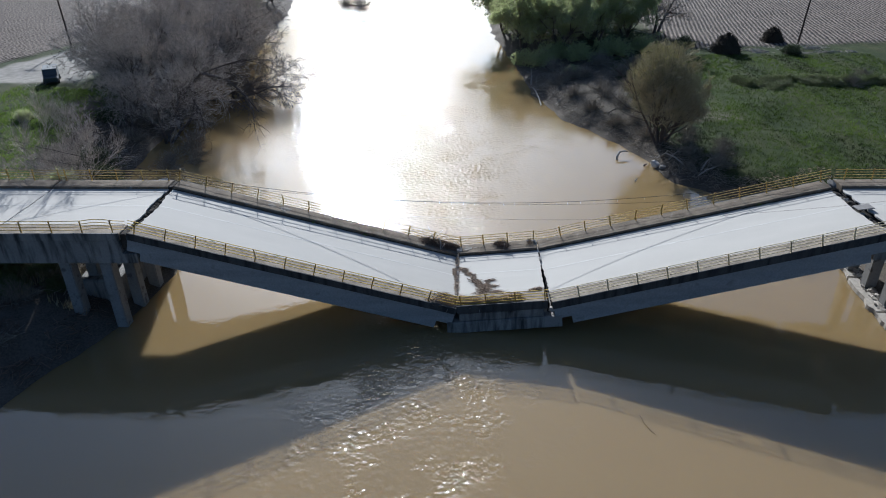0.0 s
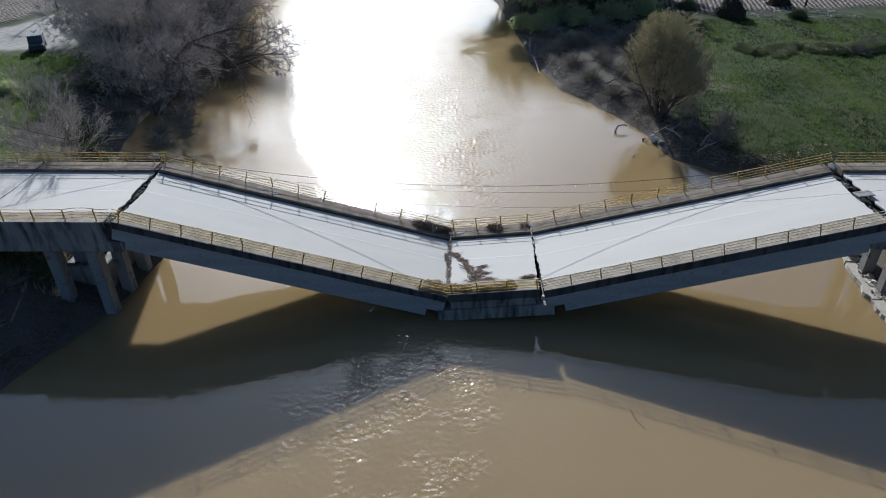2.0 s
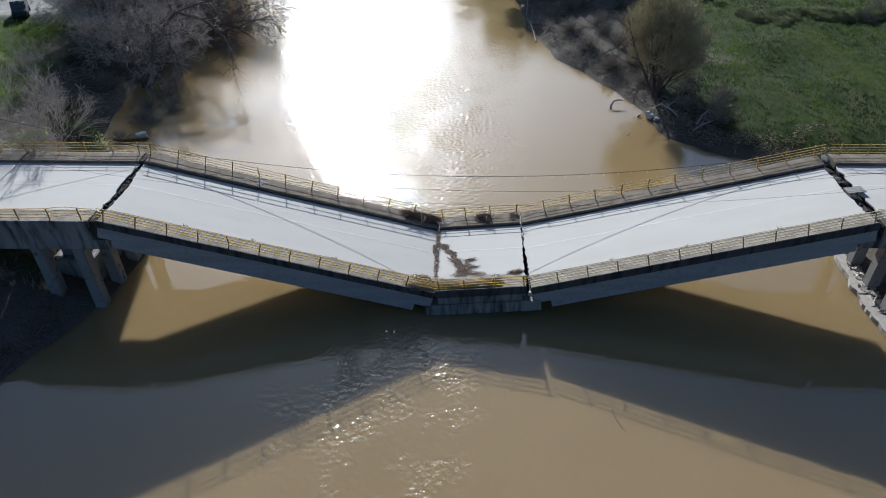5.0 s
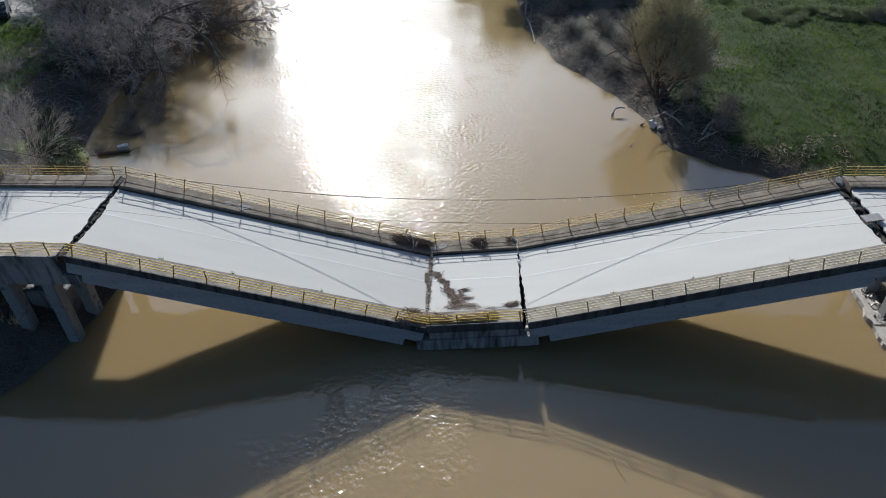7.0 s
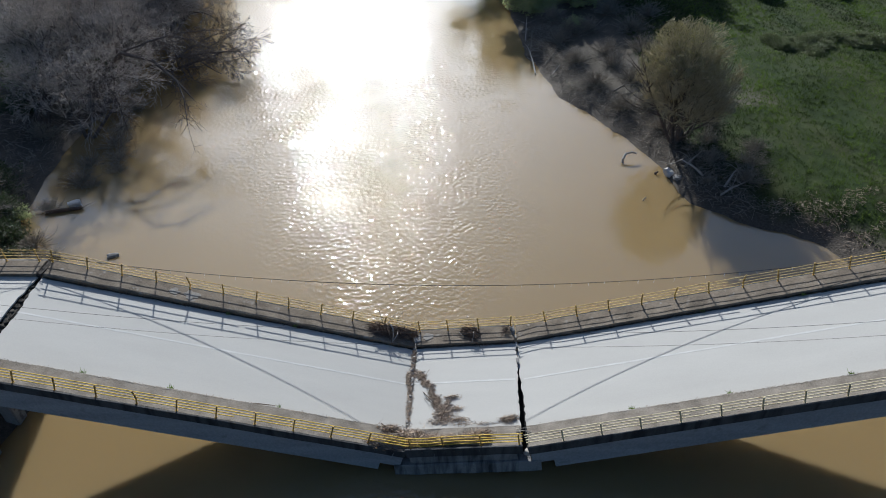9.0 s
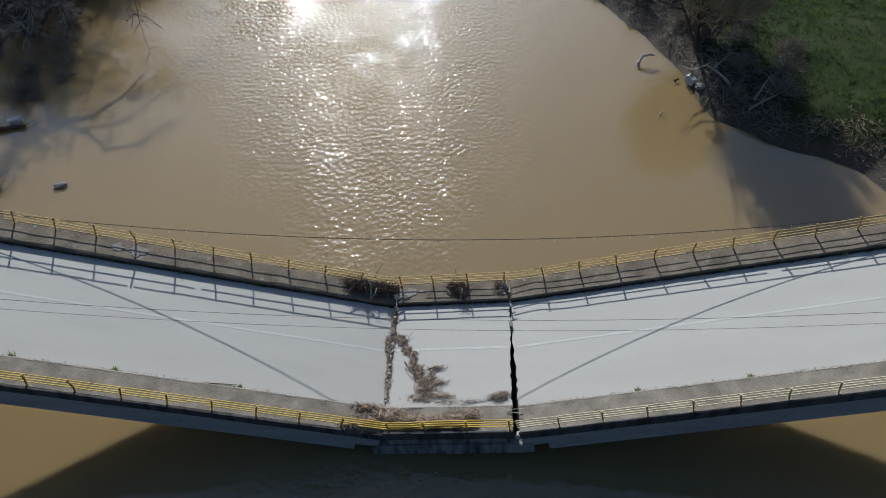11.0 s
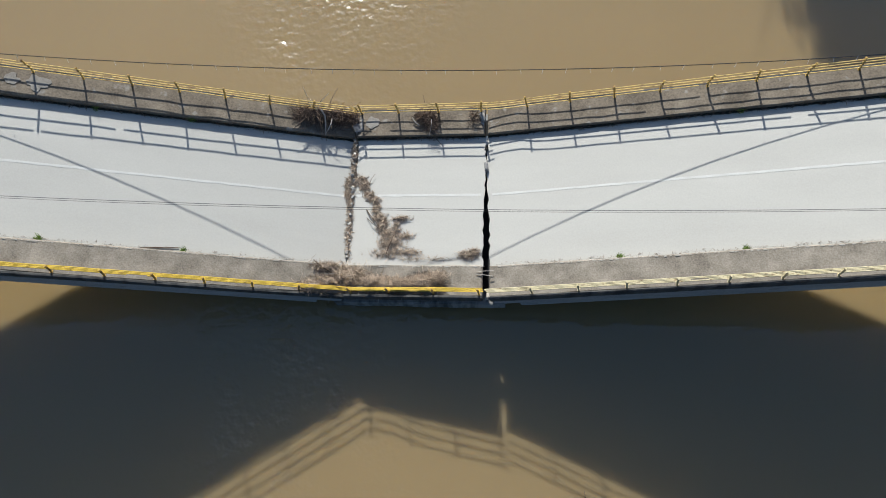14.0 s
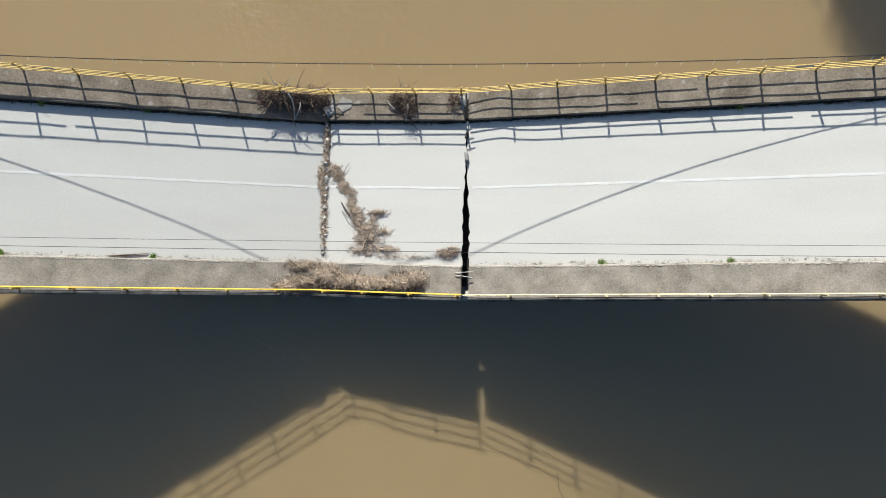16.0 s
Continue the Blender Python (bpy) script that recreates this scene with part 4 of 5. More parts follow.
def tuft(m, seed, material=BANKGRASS, n=60, h=0.3, name="grass_tuft", label="small green weed growing at the road kerb", category="weed", group="weeds on the bridge"):
    r = random.Random(seed)
    vs, fs = [], []
    for _ in range(n):
        a, s = r.uniform(0, 6.283), r.uniform(0.3, 1.0)
        bx, by = r.gauss(0, 0.06), r.gauss(0, 0.06)
        k = len(vs)
        w = 0.014
        hx, hy, hz = bx + math.cos(a) * h * 0.6 * s, by + math.sin(a) * h * 0.6 * s, h * s * r.uniform(0.4, 1)
        vs += [(bx - math.sin(a) * w, by + math.cos(a) * w, 0), (bx + math.sin(a) * w, by - math.cos(a) * w, 0), (hx, hy, hz)]
        fs.append((k, k + 1, k + 2))
    ob = raw(name, vs, fs, material)
    ob.matrix_world = m
    return tagged(ob, label, category, group)


for i, (sp, x, y) in enumerate(((M_R, 10.5, kerb(10.5, LEN_R, W_R)), (M_R, 5.6, kerb(5.6, LEN_R, W_R)), (M_R, 16.3, kerb(16.3, LEN_R, W_R)), (M_R, 10.9, -0.06), (M_R, 16.4, -0.06), (M_L, 15.0, kerb(15, LEN_L, W_L)), (M_L, 9.4, kerb(9.4, LEN_L, W_L)), (M_L, 10.6, -0.06), (M_L, 14.6, -0.06), (M_L, 5.0, kerb(5, LEN_L, W_L)))):
    tuft(sp @ Matrix.Translation((x, y, 0.0)), 30 + i)


def kerb_chips(sp, ln, wd, seed):
    """Thin pale flakes where the kerb edge has lost its skin."""
    r = random.Random(seed)
    e = empty("kerb_crust", sp, "pale chipped concrete along the kerb edge", "kerb")
    vs, fs = [], []
    x = 0.3
    while x < ln - 0.3:
        x += r.uniform(0.03, 0.3)
        w, d = r.uniform(0.02, 0.13), r.uniform(0.008, 0.04)
        y = kerb(x, ln, wd) - 0.125
        k, n = len(vs), 7
        for j in range(n):
            a = 6.283 * j / n
            q = r.uniform(0.6, 1.1)
            vs.append((x + math.cos(a) * w * q, y - d * 0.4 + math.sin(a) * d * q, 0.2125 + r.uniform(0, 0.004)))
        fs.append(tuple(range(k, k + n)))
    ob = raw("crust", vs, fs, CHIP, e)
    ob["kind"] = "stuff"


def patch(sp, x, y, w, d, seed, material, label):
    """A thin ragged skin of mortar or silt on a walkway."""
    r = random.Random(seed)
    n = 22
    top = []
    for j in range(n):
        a = 6.283 * j / n
        q = 0.75 + 0.4 * noise.noise((math.cos(a) * 1.3 + seed, math.sin(a) * 1.3, 0.3)) + r.uniform(-0.1, 0.1)
        top.append((x + math.cos(a) * w * q, y + math.sin(a) * d * q))
    ob = link("mortar_patch", prism(top, 0.2, 0.222), material)
    ob.matrix_world = sp
    tagged(ob, label, "patch", "mortar patches on the walkways")


patch(M_L, 8.2, 0.65, 0.6, 0.45, 1, SCAR, "thin pale mortar patch on the far walkway")
patch(M_L, 7.2, 0.72, 0.4, 0.35, 2, SCAR, "thin pale mortar patch on the far walkway")
patch(M_M, 0.2, 0.6, 0.16, 0.5, 3, CHIP, "pale silt crust on the walkway by the crack")
patch(M_M, 0.72, 0.7, 0.42, 0.4, 4, SCAR, "pale silt crust on the walkway of the sunken deck")
patch(M_M, LEN_M - 0.13, 0.75, 0.1, 0.45, 5, CHIP, "pale silt crust on the walkway by the open joint")

for sp, ln, wd, sd in ((M_L, LEN_L, W_L, 51), (M_M, LEN_M, W_M, 52), (M_R, LEN_R, W_R, 53)):
    kerb_chips(sp, ln, wd, sd)


# Overhead cables ---------------------------------------------------------
def cable(height, reach, radius, label, clips=False):
    e = empty("overhead_cable", pose(0, 0, 0), label, "cable", "cables along the bridge")
    bm = bmesh.new()
    xs = [-70 + 2 * i for i in range(71)]
    tube(bm, [(x, reach(x), height(x)) for x in xs], radius, 5)
    link("wire", bm, WIRE, e)
    if clips:
        vs, fs = [], []
        x = -40.0
        r = random.Random(4)
        while x < 40:
            x += r.uniform(0.85, 1.15)
            y, z = reach(x), height(x)
            k, a = len(vs), r.uniform(-0.5, 0.5)
            lx, ly = 0.005, 0.005
            for zz, off in ((z + 0.02, 0), (z - 0.16, 0.1)):
                vs += [(x - lx + off * math.sin(a), y - ly - off, zz), (x + lx + off * math.sin(a), y - ly - off, zz), (x + lx + off * math.sin(a), y + ly - off, zz), (x - lx + off * math.sin(a), y + ly - off, zz)]
            fs += [(k, k + 1, k + 5, k + 4), (k + 1, k + 2, k + 6, k + 5), (k + 2, k + 3, k + 7, k + 6), (k + 3, k, k + 4, k + 7), (k + 3, k + 2, k + 1, k), (k + 4, k + 5, k + 6, k + 7)]
        raw("clip_row", vs, fs, CLIP, e)["kind"] = "stuff"
    return e


cable(lambda x: 5.644 - 0.0032 * x + 0.00387 * x * x, lambda x: 1.669 + 0.0303 * x, 0.017, "black cable with pale clips sagging beside the bridge", True)
cable(lambda x: 8.9 - 0.0162 * x + 0.0031 * x * x, lambda x: -5.683 + 0.0259 * x, 0.0085, "thin black overhead wire crossing above the bridge")
cable(lambda x: 7.63 - 0.0221 * x + 0.003 * x * x, lambda x: -5.308 + 0.0286 * x, 0.007, "thinner grey overhead wire strung below another")


# Trees -------------------------------------------------------------------
def grow(r, p, d, length, radius, level, spec, out):
    """Grow one limb and all that branches from it."""
    count, ratio, spread, lift, wob, steps = spec[level]
    pts, rad = [Vector(p)], [radius]
    d = Vector(d).normalized()
    for i in range(steps):
        d = (d + Vector((r.gauss(0, wob), r.gauss(0, wob), r.gauss(0, wob) + lift))).normalized()
        pts.append(pts[-1] + d * (length / steps))
        rad.append(radius * (1 - 0.75 * (i + 1) / steps))
    out.append((level, pts, rad))
    if level + 1 < len(spec):
        for k in range(count):
            t = r.uniform(0.25, 1.0) if level else r.uniform(0.35 if count < 14 else 0.12, 1.0)
            i = min(int(t * steps), steps - 1)
            q = pts[i].lerp(pts[i + 1], t * steps - i)
            axis_ = (pts[i + 1] - pts[i]).normalized()
            side = axis_.orthogonal().normalized()
            side.rotate(Matrix.Rotation(r.uniform(0, 6.283), 3, axis_))
            ang = spread * r.uniform(0.7, 1.3)
            nd = axis_ * math.cos(ang) + side * math.sin(ang)
            grow(r, q, nd, length * ratio * r.uniform(0.7, 1.25) * (1.15 - 0.45 * t), max(0.006, rad[i] * 0.55), level + 1, spec, out)


def limbs_mesh(limbs, thin=0.0):
    vs, fs = [], []
    for level, pts, rad in limbs:
        n = 6 if rad[0] > 0.08 else 3
        if level >= 4 and len(pts) > 2:
            pts, rad = [pts[0], pts[-1]], [rad[0], rad[-1]]
        base = len(vs)
        side = None
        for i, p in enumerate(pts):
            d = (pts[min(i + 1, len(pts) - 1)] - pts[max(i - 1, 0)]).normalized()
            side = d.orthogonal().normalized() if side is None else (side - d * side.dot(d)).normalized()
            up = d.cross(side)
            rr = max(rad[i], thin)
            for k in range(n):
                a = 6.2832 * k / n
                vs.append(tuple(p + side * (rr * math.cos(a)) + up * (rr * math.sin(a))))
        for i in range(len(pts) - 1):
            for k in range(n):
                fs.append((base + i * n + k, base + i * n + (k + 1) % n, base + (i + 1) * n + (k + 1) % n, base + (i + 1) * n + k))
    return vs, fs


def leaf_mesh(r, limbs, per, size, jitter, level=4, keep=1.0, low=-9.0):
    vs, fs = [], []
    for lv, pts, rad in limbs:
        if lv < level or r.random() > keep or pts[0].z < low + r.uniform(-1.5, 1.5):
            continue
        for _ in range(per):
            t = r.random()
            p = pts[0].lerp(pts[-1], t) + Vector((r.gauss(0, jitter), r.gauss(0, jitter), r.gauss(0, jitter)))
            a = Vector((r.gauss(0, 1), r.gauss(0, 1), r.gauss(0, 1) * 0.6)).normalized()
            b = a.orthogonal().normalized()
            b.rotate(Matrix.Rotation(r.uniform(0, 6.28), 3, a))
            s = size * r.uniform(0.6, 1.4)
            k = len(vs)
            vs += [tuple(p - b * s), tuple(p + a.cross(b) * s * 0.4), tuple(p + b * s), tuple(p - a.cross(b) * s * 0.4)]
            fs.append((k, k + 1, k + 2, k + 3))
    return vs, fs


def tree(name, seed, height, spec, stems, lean, label, bark=BARK, twigs=TWIGGREY, leaves=None, leaf=(2, 0.07, 0.06, 4, 1.0), thick=0.02, fine=0.011, open_=(0.15, 0.5), group="trees on the river banks", egg=None):
    r = random.Random(seed)
    limbs = []
    for s in range(stems):
        a = 6.283 * s / stems + r.uniform(-0.5, 0.5)
        w = r.uniform(*open_)  if stems > 1 else 0.08
        grow(r, (math.cos(a) * 0.15 * (stems > 1), math.sin(a) * 0.15 * (stems > 1), -0.4), (math.cos(a) * w + lean[0], math.sin(a) * w + lean[1], 1), height * r.uniform(0.6, 0.8), height * thick, 0, spec, limbs)
    if egg:
        # a crown that keeps to a rounded outline; egg: its middle height, half width, half height
        limbs = [l for l in limbs if l[0] < 2 or (math.hypot(l[1][-1].x, l[1][-1].y) / egg[1]) ** 2 + ((l[1][-1].z - egg[0]) / egg[2]) ** 2 < 1 + 0.16 * noise.noise(l[1][-1] * 0.8)]
    e = empty(name, pose(0, 0, 0), label, "tree", group)
    raw("trunk", *limbs_mesh([l for l in limbs if l[0] <= 1]), bark, e, True)
    raw("crown", *limbs_mesh([l for l in limbs if l[0] >= 2], fine), twigs, e)["kind"] = "stuff"
    if leaves:
        raw("foliage", *leaf_mesh(r, limbs, *leaf), leaves, e)["kind"] = "stuff"
    return e


BARE = ((11, 0.62, 0.85, 0.04, 0.12, 7), (7, 0.56, 0.7, 0.03, 0.16, 5), (6, 0.55, 0.65, 0.01, 0.18, 3), (5, 0.55, 0.6, 0.0, 0.2, 2), (0, 0, 0, 0, 0.1, 1))
FULL = ((14, 0.55, 0.8, 0.04, 0.1, 7), (7, 0.56, 0.6, 0.06, 0.14, 5), (6, 0.55, 0.55, 0.04, 0.16, 3), (4, 0.6, 0.5, 0.0, 0.2, 2), (0, 0, 0, 0, 0.1, 1))
LEAN = ((10, 0.5, 0.9, 0.03, 0.12, 8), (7, 0.55, 0.75, 0.0, 0.2, 5), (6, 0.55, 0.7, 0.0, 0.2, 4), (5, 0.55, 0.6, 0.0, 0.2, 3), (0, 0, 0, 0, 0.1, 2))


def stand(proto, rows, first):
    """The first row places the tree itself, the others copies of it."""
    for i, (x, y, s, rot) in enumerate(rows):
        m = pose(x, y, max(0.0, land(x, y)[0]) - 0.1, 0, 0, rot) @ Matrix.Scale(s, 4)
        if i == 0:
            proto.matrix_world = m
        else:
            c = copy_thing(proto, Matrix())
            c.matrix_world = m


bare_a = tree("bare_tree", 41, 11.5, BARE, 3, (0.05, 0), "leafless grey-brown riverside tree with dense fine twigs")
stand(bare_a, ((-46.5, 39, 1.0, 20), (-50.5, 52, 1.1, 140), (-56, 66, 0.85, 250), (-54, 78, 0.8, 60), (-60, 88, 0.85, 310), (-58, 112, 0.85, 100), (-43.5, 31, 0.75, 200), (-66, 104, 1.1, 10), (-52, 44, 0.95, 15), (-43.5, 52.5, 0.85, 275)), 0)
bare_b = tree("bare_tree", 47, 11.5, BARE, 4, (0.1, 0.05), "leafless multi-stemmed riverside tree with drooping twigs")
stand(bare_b, ((-48.5, 56, 0.9, 0), (-51, 67, 0.95, 120), (-57, 96, 0.8, 220), (-58, 126, 0.9, 330), (-57, 56, 0.95, 45), (-63, 122, 1.1, 180), (-52, 86, 0.9, 280), (-48, 45, 0.9, 160), (-52.5, 98, 0.9, 66), (-54.5, 108, 0.95, 266), (-56.5, 118, 0.95, 166), (-56, 136, 1.2, 36), (-42.5, 46, 1.0, 99), (-42.8, 57, 1.0, 48), (-44, 64.5, 1.05, 148), (-45, 73, 1.0, 248), (-46.5, 83, 0.95, 348)), 0)
SPARSE = ((9, 0.62, 0.85, 0.03, 0.14, 7), (6, 0.58, 0.75, 0.0, 0.18, 5), (5, 0.58, 0.7, -0.02, 0.2, 3), (4, 0.55, 0.6, -0.02, 0.2, 2), (0, 0, 0, 0, 0.1, 1))
bare_c = tree("bare_tree", 59, 12.0, SPARSE, 3, (0.4, -0.08), "leafless dark tree leaning over the water's edge", BARK, TWIGGREY)
stand(bare_c, ((-40.6, 37, 1.0, 0), (-39.6, 31, 0.85, -10), (-42.6, 59, 1.1, -8), (-44, 67, 1.15, 14)), 0)
lean_tree = tree("leaning_tree", 53, 17.0, ((12, 0.42, 0.8, 0.015, 0.1, 9), (7, 0.6, 0.75, 0.0, 0.2, 5), (6, 0.6, 0.7, -0.03, 0.2, 3), (5, 0.55, 0.6, -0.03, 0.2, 2), (0, 0, 0, 0, 0.1, 1)), 2, (2.3, -0.15), "dark bare tree leaning out over the river", BARK, BARK, thick=0.017)
stand(lean_tree, ((-41.5, 49.5, 1.0, 0),), 0)
pale_tree = tree("bare_sapling", 61, 6.0, ((6, 0.6, 0.5, 0.08, 0.1, 6), (8, 0.55, 0.5, 0.06, 0.12, 4), (11, 0.6, 0.5, 0.04, 0.12, 3), (0, 0, 0, 0, 0.1, 2)), 4, (0, 0), "pale leafless young tree with upright twigs", TWIGGREY, TWIGGREY, thick=0.0032, fine=0.003, group="saplings by the bridge")
stand(pale_tree, ((-34.3, 4.6, 1.6, 0), (-37.2, 6.4, 1.7, 130), (-48.5, 25, 0.9, 200)), 0)
willow = tree("willow_tree", 71, 12.4, ((16, 0.5, 0.7, 0.1, 0.06, 6), (8, 0.55, 0.55, 0.08, 0.1, 5), (7, 0.55, 0.5, 0.06, 0.12, 3), (4, 0.6, 0.5, 0.03, 0.15, 2), (0, 0, 0, 0, 0.1, 1)), 9, (0, 0), "round budding willow with a yellow-green crown top", BARK, WILLOWTWIG, WILLOW, (2, 0.05, 0.08, 4, 0.6, 7.2), 0.014, fine=0.011, open_=(0.1, 0.75), egg=(6.3, 4.9, 5.6))
stand(willow, ((19.2, 28.6, 1.0, 0),), 0)
green_a = tree("green_tree", 81, 11.5, FULL, 3, (-0.05, 0), "spring-green riverside tree with fine new leaves", BARK, TWIGGREY, GREENLEAF, (7, 0.12, 0.16, 4, 1.0))
stand(green_a, ((6.5, 78, 1.1, 0), (12.5, 75, 1.0, 70), (19, 77, 1.1, 140), (8.5, 90, 1.3, 210), (25.5, 82, 1.0, 280), (4.0, 98, 1.3, 330), (17, 92, 1.3, 30), (9, 109, 1.2, 100), (25, 99, 1.1, 250), (-53, 103, 0.8, 10), (-57, 72, 0.55, 90), (-59, 128, 1.0, 170)), 0)
dark_tree = tree("bare_tree", 91, 11.0, LEAN, 2, (0.25, 0), "dark bare tree with spreading boughs at the field edge", BARK, TWIGGREY, thick=0.03)
stand(dark_tree, ((31.5, 86, 1.0, 0),), 0)


def shrub(name, seed, size, material, label, n=260, leaf=0.09, per=10, group="bushes on the banks", stems=BRUSH):
    """A low uneven bush: thin stems from the ground with leaves or twigs at their ends."""
    r = random.Random(seed)
    limbs = []
    for _ in range(n):
        a, e = r.uniform(0, 6.283), r.uniform(0.15, 1.45)
        ln = size * r.uniform(0.6, 1.05)
        d = Vector((math.cos(a) * math.cos(e) * 1.15, math.sin(a) * math.cos(e) * 1.15, math.sin(e) * 0.95))
        p0 = Vector((r.gauss(0, size * 0.12), r.gauss(0, size * 0.12), -0.1))
        p1 = p0 + d * ln * 0.6 + Vector((0, 0, r.uniform(0, 0.1) * size))
        p2 = p0 + d * ln
        limbs.append((2, [p0, p1, p2], [0.018, 0.012, 0.006]))
        for _ in range(4):
            t = r.uniform(0.45, 1)
            q = p0.lerp(p2, t)
            limbs.append((4, [q, q + Vector((r.gauss(0, 0.3), r.gauss(0, 0.3), r.gauss(0.1, 0.25))) * size * 0.35], [0.008, 0.004]))
    e = empty(name, pose(0, 0, 0), label, "bush", group)
    raw("stem_tangle", *limbs_mesh(limbs, 0.007), stems, e)["kind"] = "stuff"
    if per:
        raw("foliage", *leaf_mesh(r, limbs, per, leaf, size * 0.06, 4), material, e)["kind"] = "stuff"
    return e


dark_bush = shrub("bush", 3, 2.2, IVY, "dense dark evergreen bush", 220, 0.1, 9)
stand(dark_bush, ((34.5, 76, 0.9, 190), (50, 69, 0.8, 120), (-44.5, 46, 0.9, 300), (-47, 33, 0.9, 250), (12, 73, 1.0, 60), (18, 75, 1.1, 160), (23, 78, 1.1, 280), (-39.5, 15, 1.1, 20), (-36.5, 11, 0.9, 77), (-42, 19, 1.2, 167), (-34, 9, 0.6, 267), (-31, 3.6, 1.1, 17), (-28.6, 3.8, 0.9, 107)), 0)
green_bush = shrub("bush", 5, 1.7, GREENLEAF, "leafy green bush on the meadow edge", 170, 0.08, 9)
stand(green_bush, ((13, 60, 0.9, 20), (-38.5, 15.5, 0.9, 210), (-42, 13, 0.9, 33), (-56, 30, 0.8, 280), (9, 68, 1.8, 15), (15, 69, 1.8, 75), (21, 71, 1.9, 135), (6.5, 71, 1.5, 195), (27, 74, 1.6, 255), (12, 72, 1.8, 315)), 0)
bramble = shrub("bush", 9, 1.8, BRAMBLE, "low dark green bramble clump on the meadow", 200, 0.09, 10)
stand(bramble, ((-33.2, -4.2, 0.7, 20), (-35.4, -5.2, 0.9, 100), (-31.6, -5.6, 0.6, 200), (-34.2, -6.6, 0.7, 280), (-37.2, -3.6, 1.0, 340), (-36.4, -7.4, 0.8, 160)), 0)


r = random.Random(31)
for i in range(40):
    x = r.uniform(35, 68)
    y = 49.5 + r.gauss(0, 2.0) - (x - 50) * 0.06
    w = r.uniform(0.35, 0.7) + (x - 35) * 0.016
    bush = copy_thing(bramble, Matrix())
    bush.matrix_world = pose(x, y, land(x, y)[0] - 0.1, 0, 0, r.uniform(0, 360)) @ Matrix.Diagonal((w * r.uniform(1.2, 1.8), w * r.uniform(1.0, 1.4), w * r.uniform(0.6, 0.95), 1))


def mound(x, y, wide, high, seed):
    """A steep heap of cut brush and stalks."""
    r = random.Random(seed)
    z = land(x, y)[0]
    e = empty("brush_heap", pose(x, y, z - 0.1), "steep dark heap of cut brush at the field edge", "heap", "brush heaps at the field edge")
    vs, fs, rings, seg = [], [], 9, 22
    for i in range(rings + 1):
        t = i / rings
        for k in range(seg):
            a = 6.2832 * k / seg
            q = wide * 0.5 * math.sqrt(max(0.0, 1 - t ** 2.0)) * (1 - 0.25 * t) * (1 + 0.22 * noise.noise((math.cos(a) * 1.5 + seed, math.sin(a) * 1.5, t * 2.5)))
            vs.append((math.cos(a) * q + r.uniform(-0.05, 0.05), math.sin(a) * q + r.uniform(-0.05, 0.05), high * t * (1 + 0.1 * noise.noise((a, t * 3, seed)))))
    for i in range(rings):
        for k in range(seg):
            fs.append((i * seg + k, i * seg + (k + 1) % seg, (i + 1) * seg + (k + 1) % seg, (i + 1) * seg + k))
    raw("core", vs, fs, HEAP, e)
    skin = list(vs)

    def spot():
        return tuple(c + r.gauss(0, 0.08) for c in r.choice(skin))
    raw("stalk_cover", *sticks(r, 1500, spot, (0.4, 1.1), (0.012, 0.03), 0.7), HEAP, e)["kind"] = "stuff"


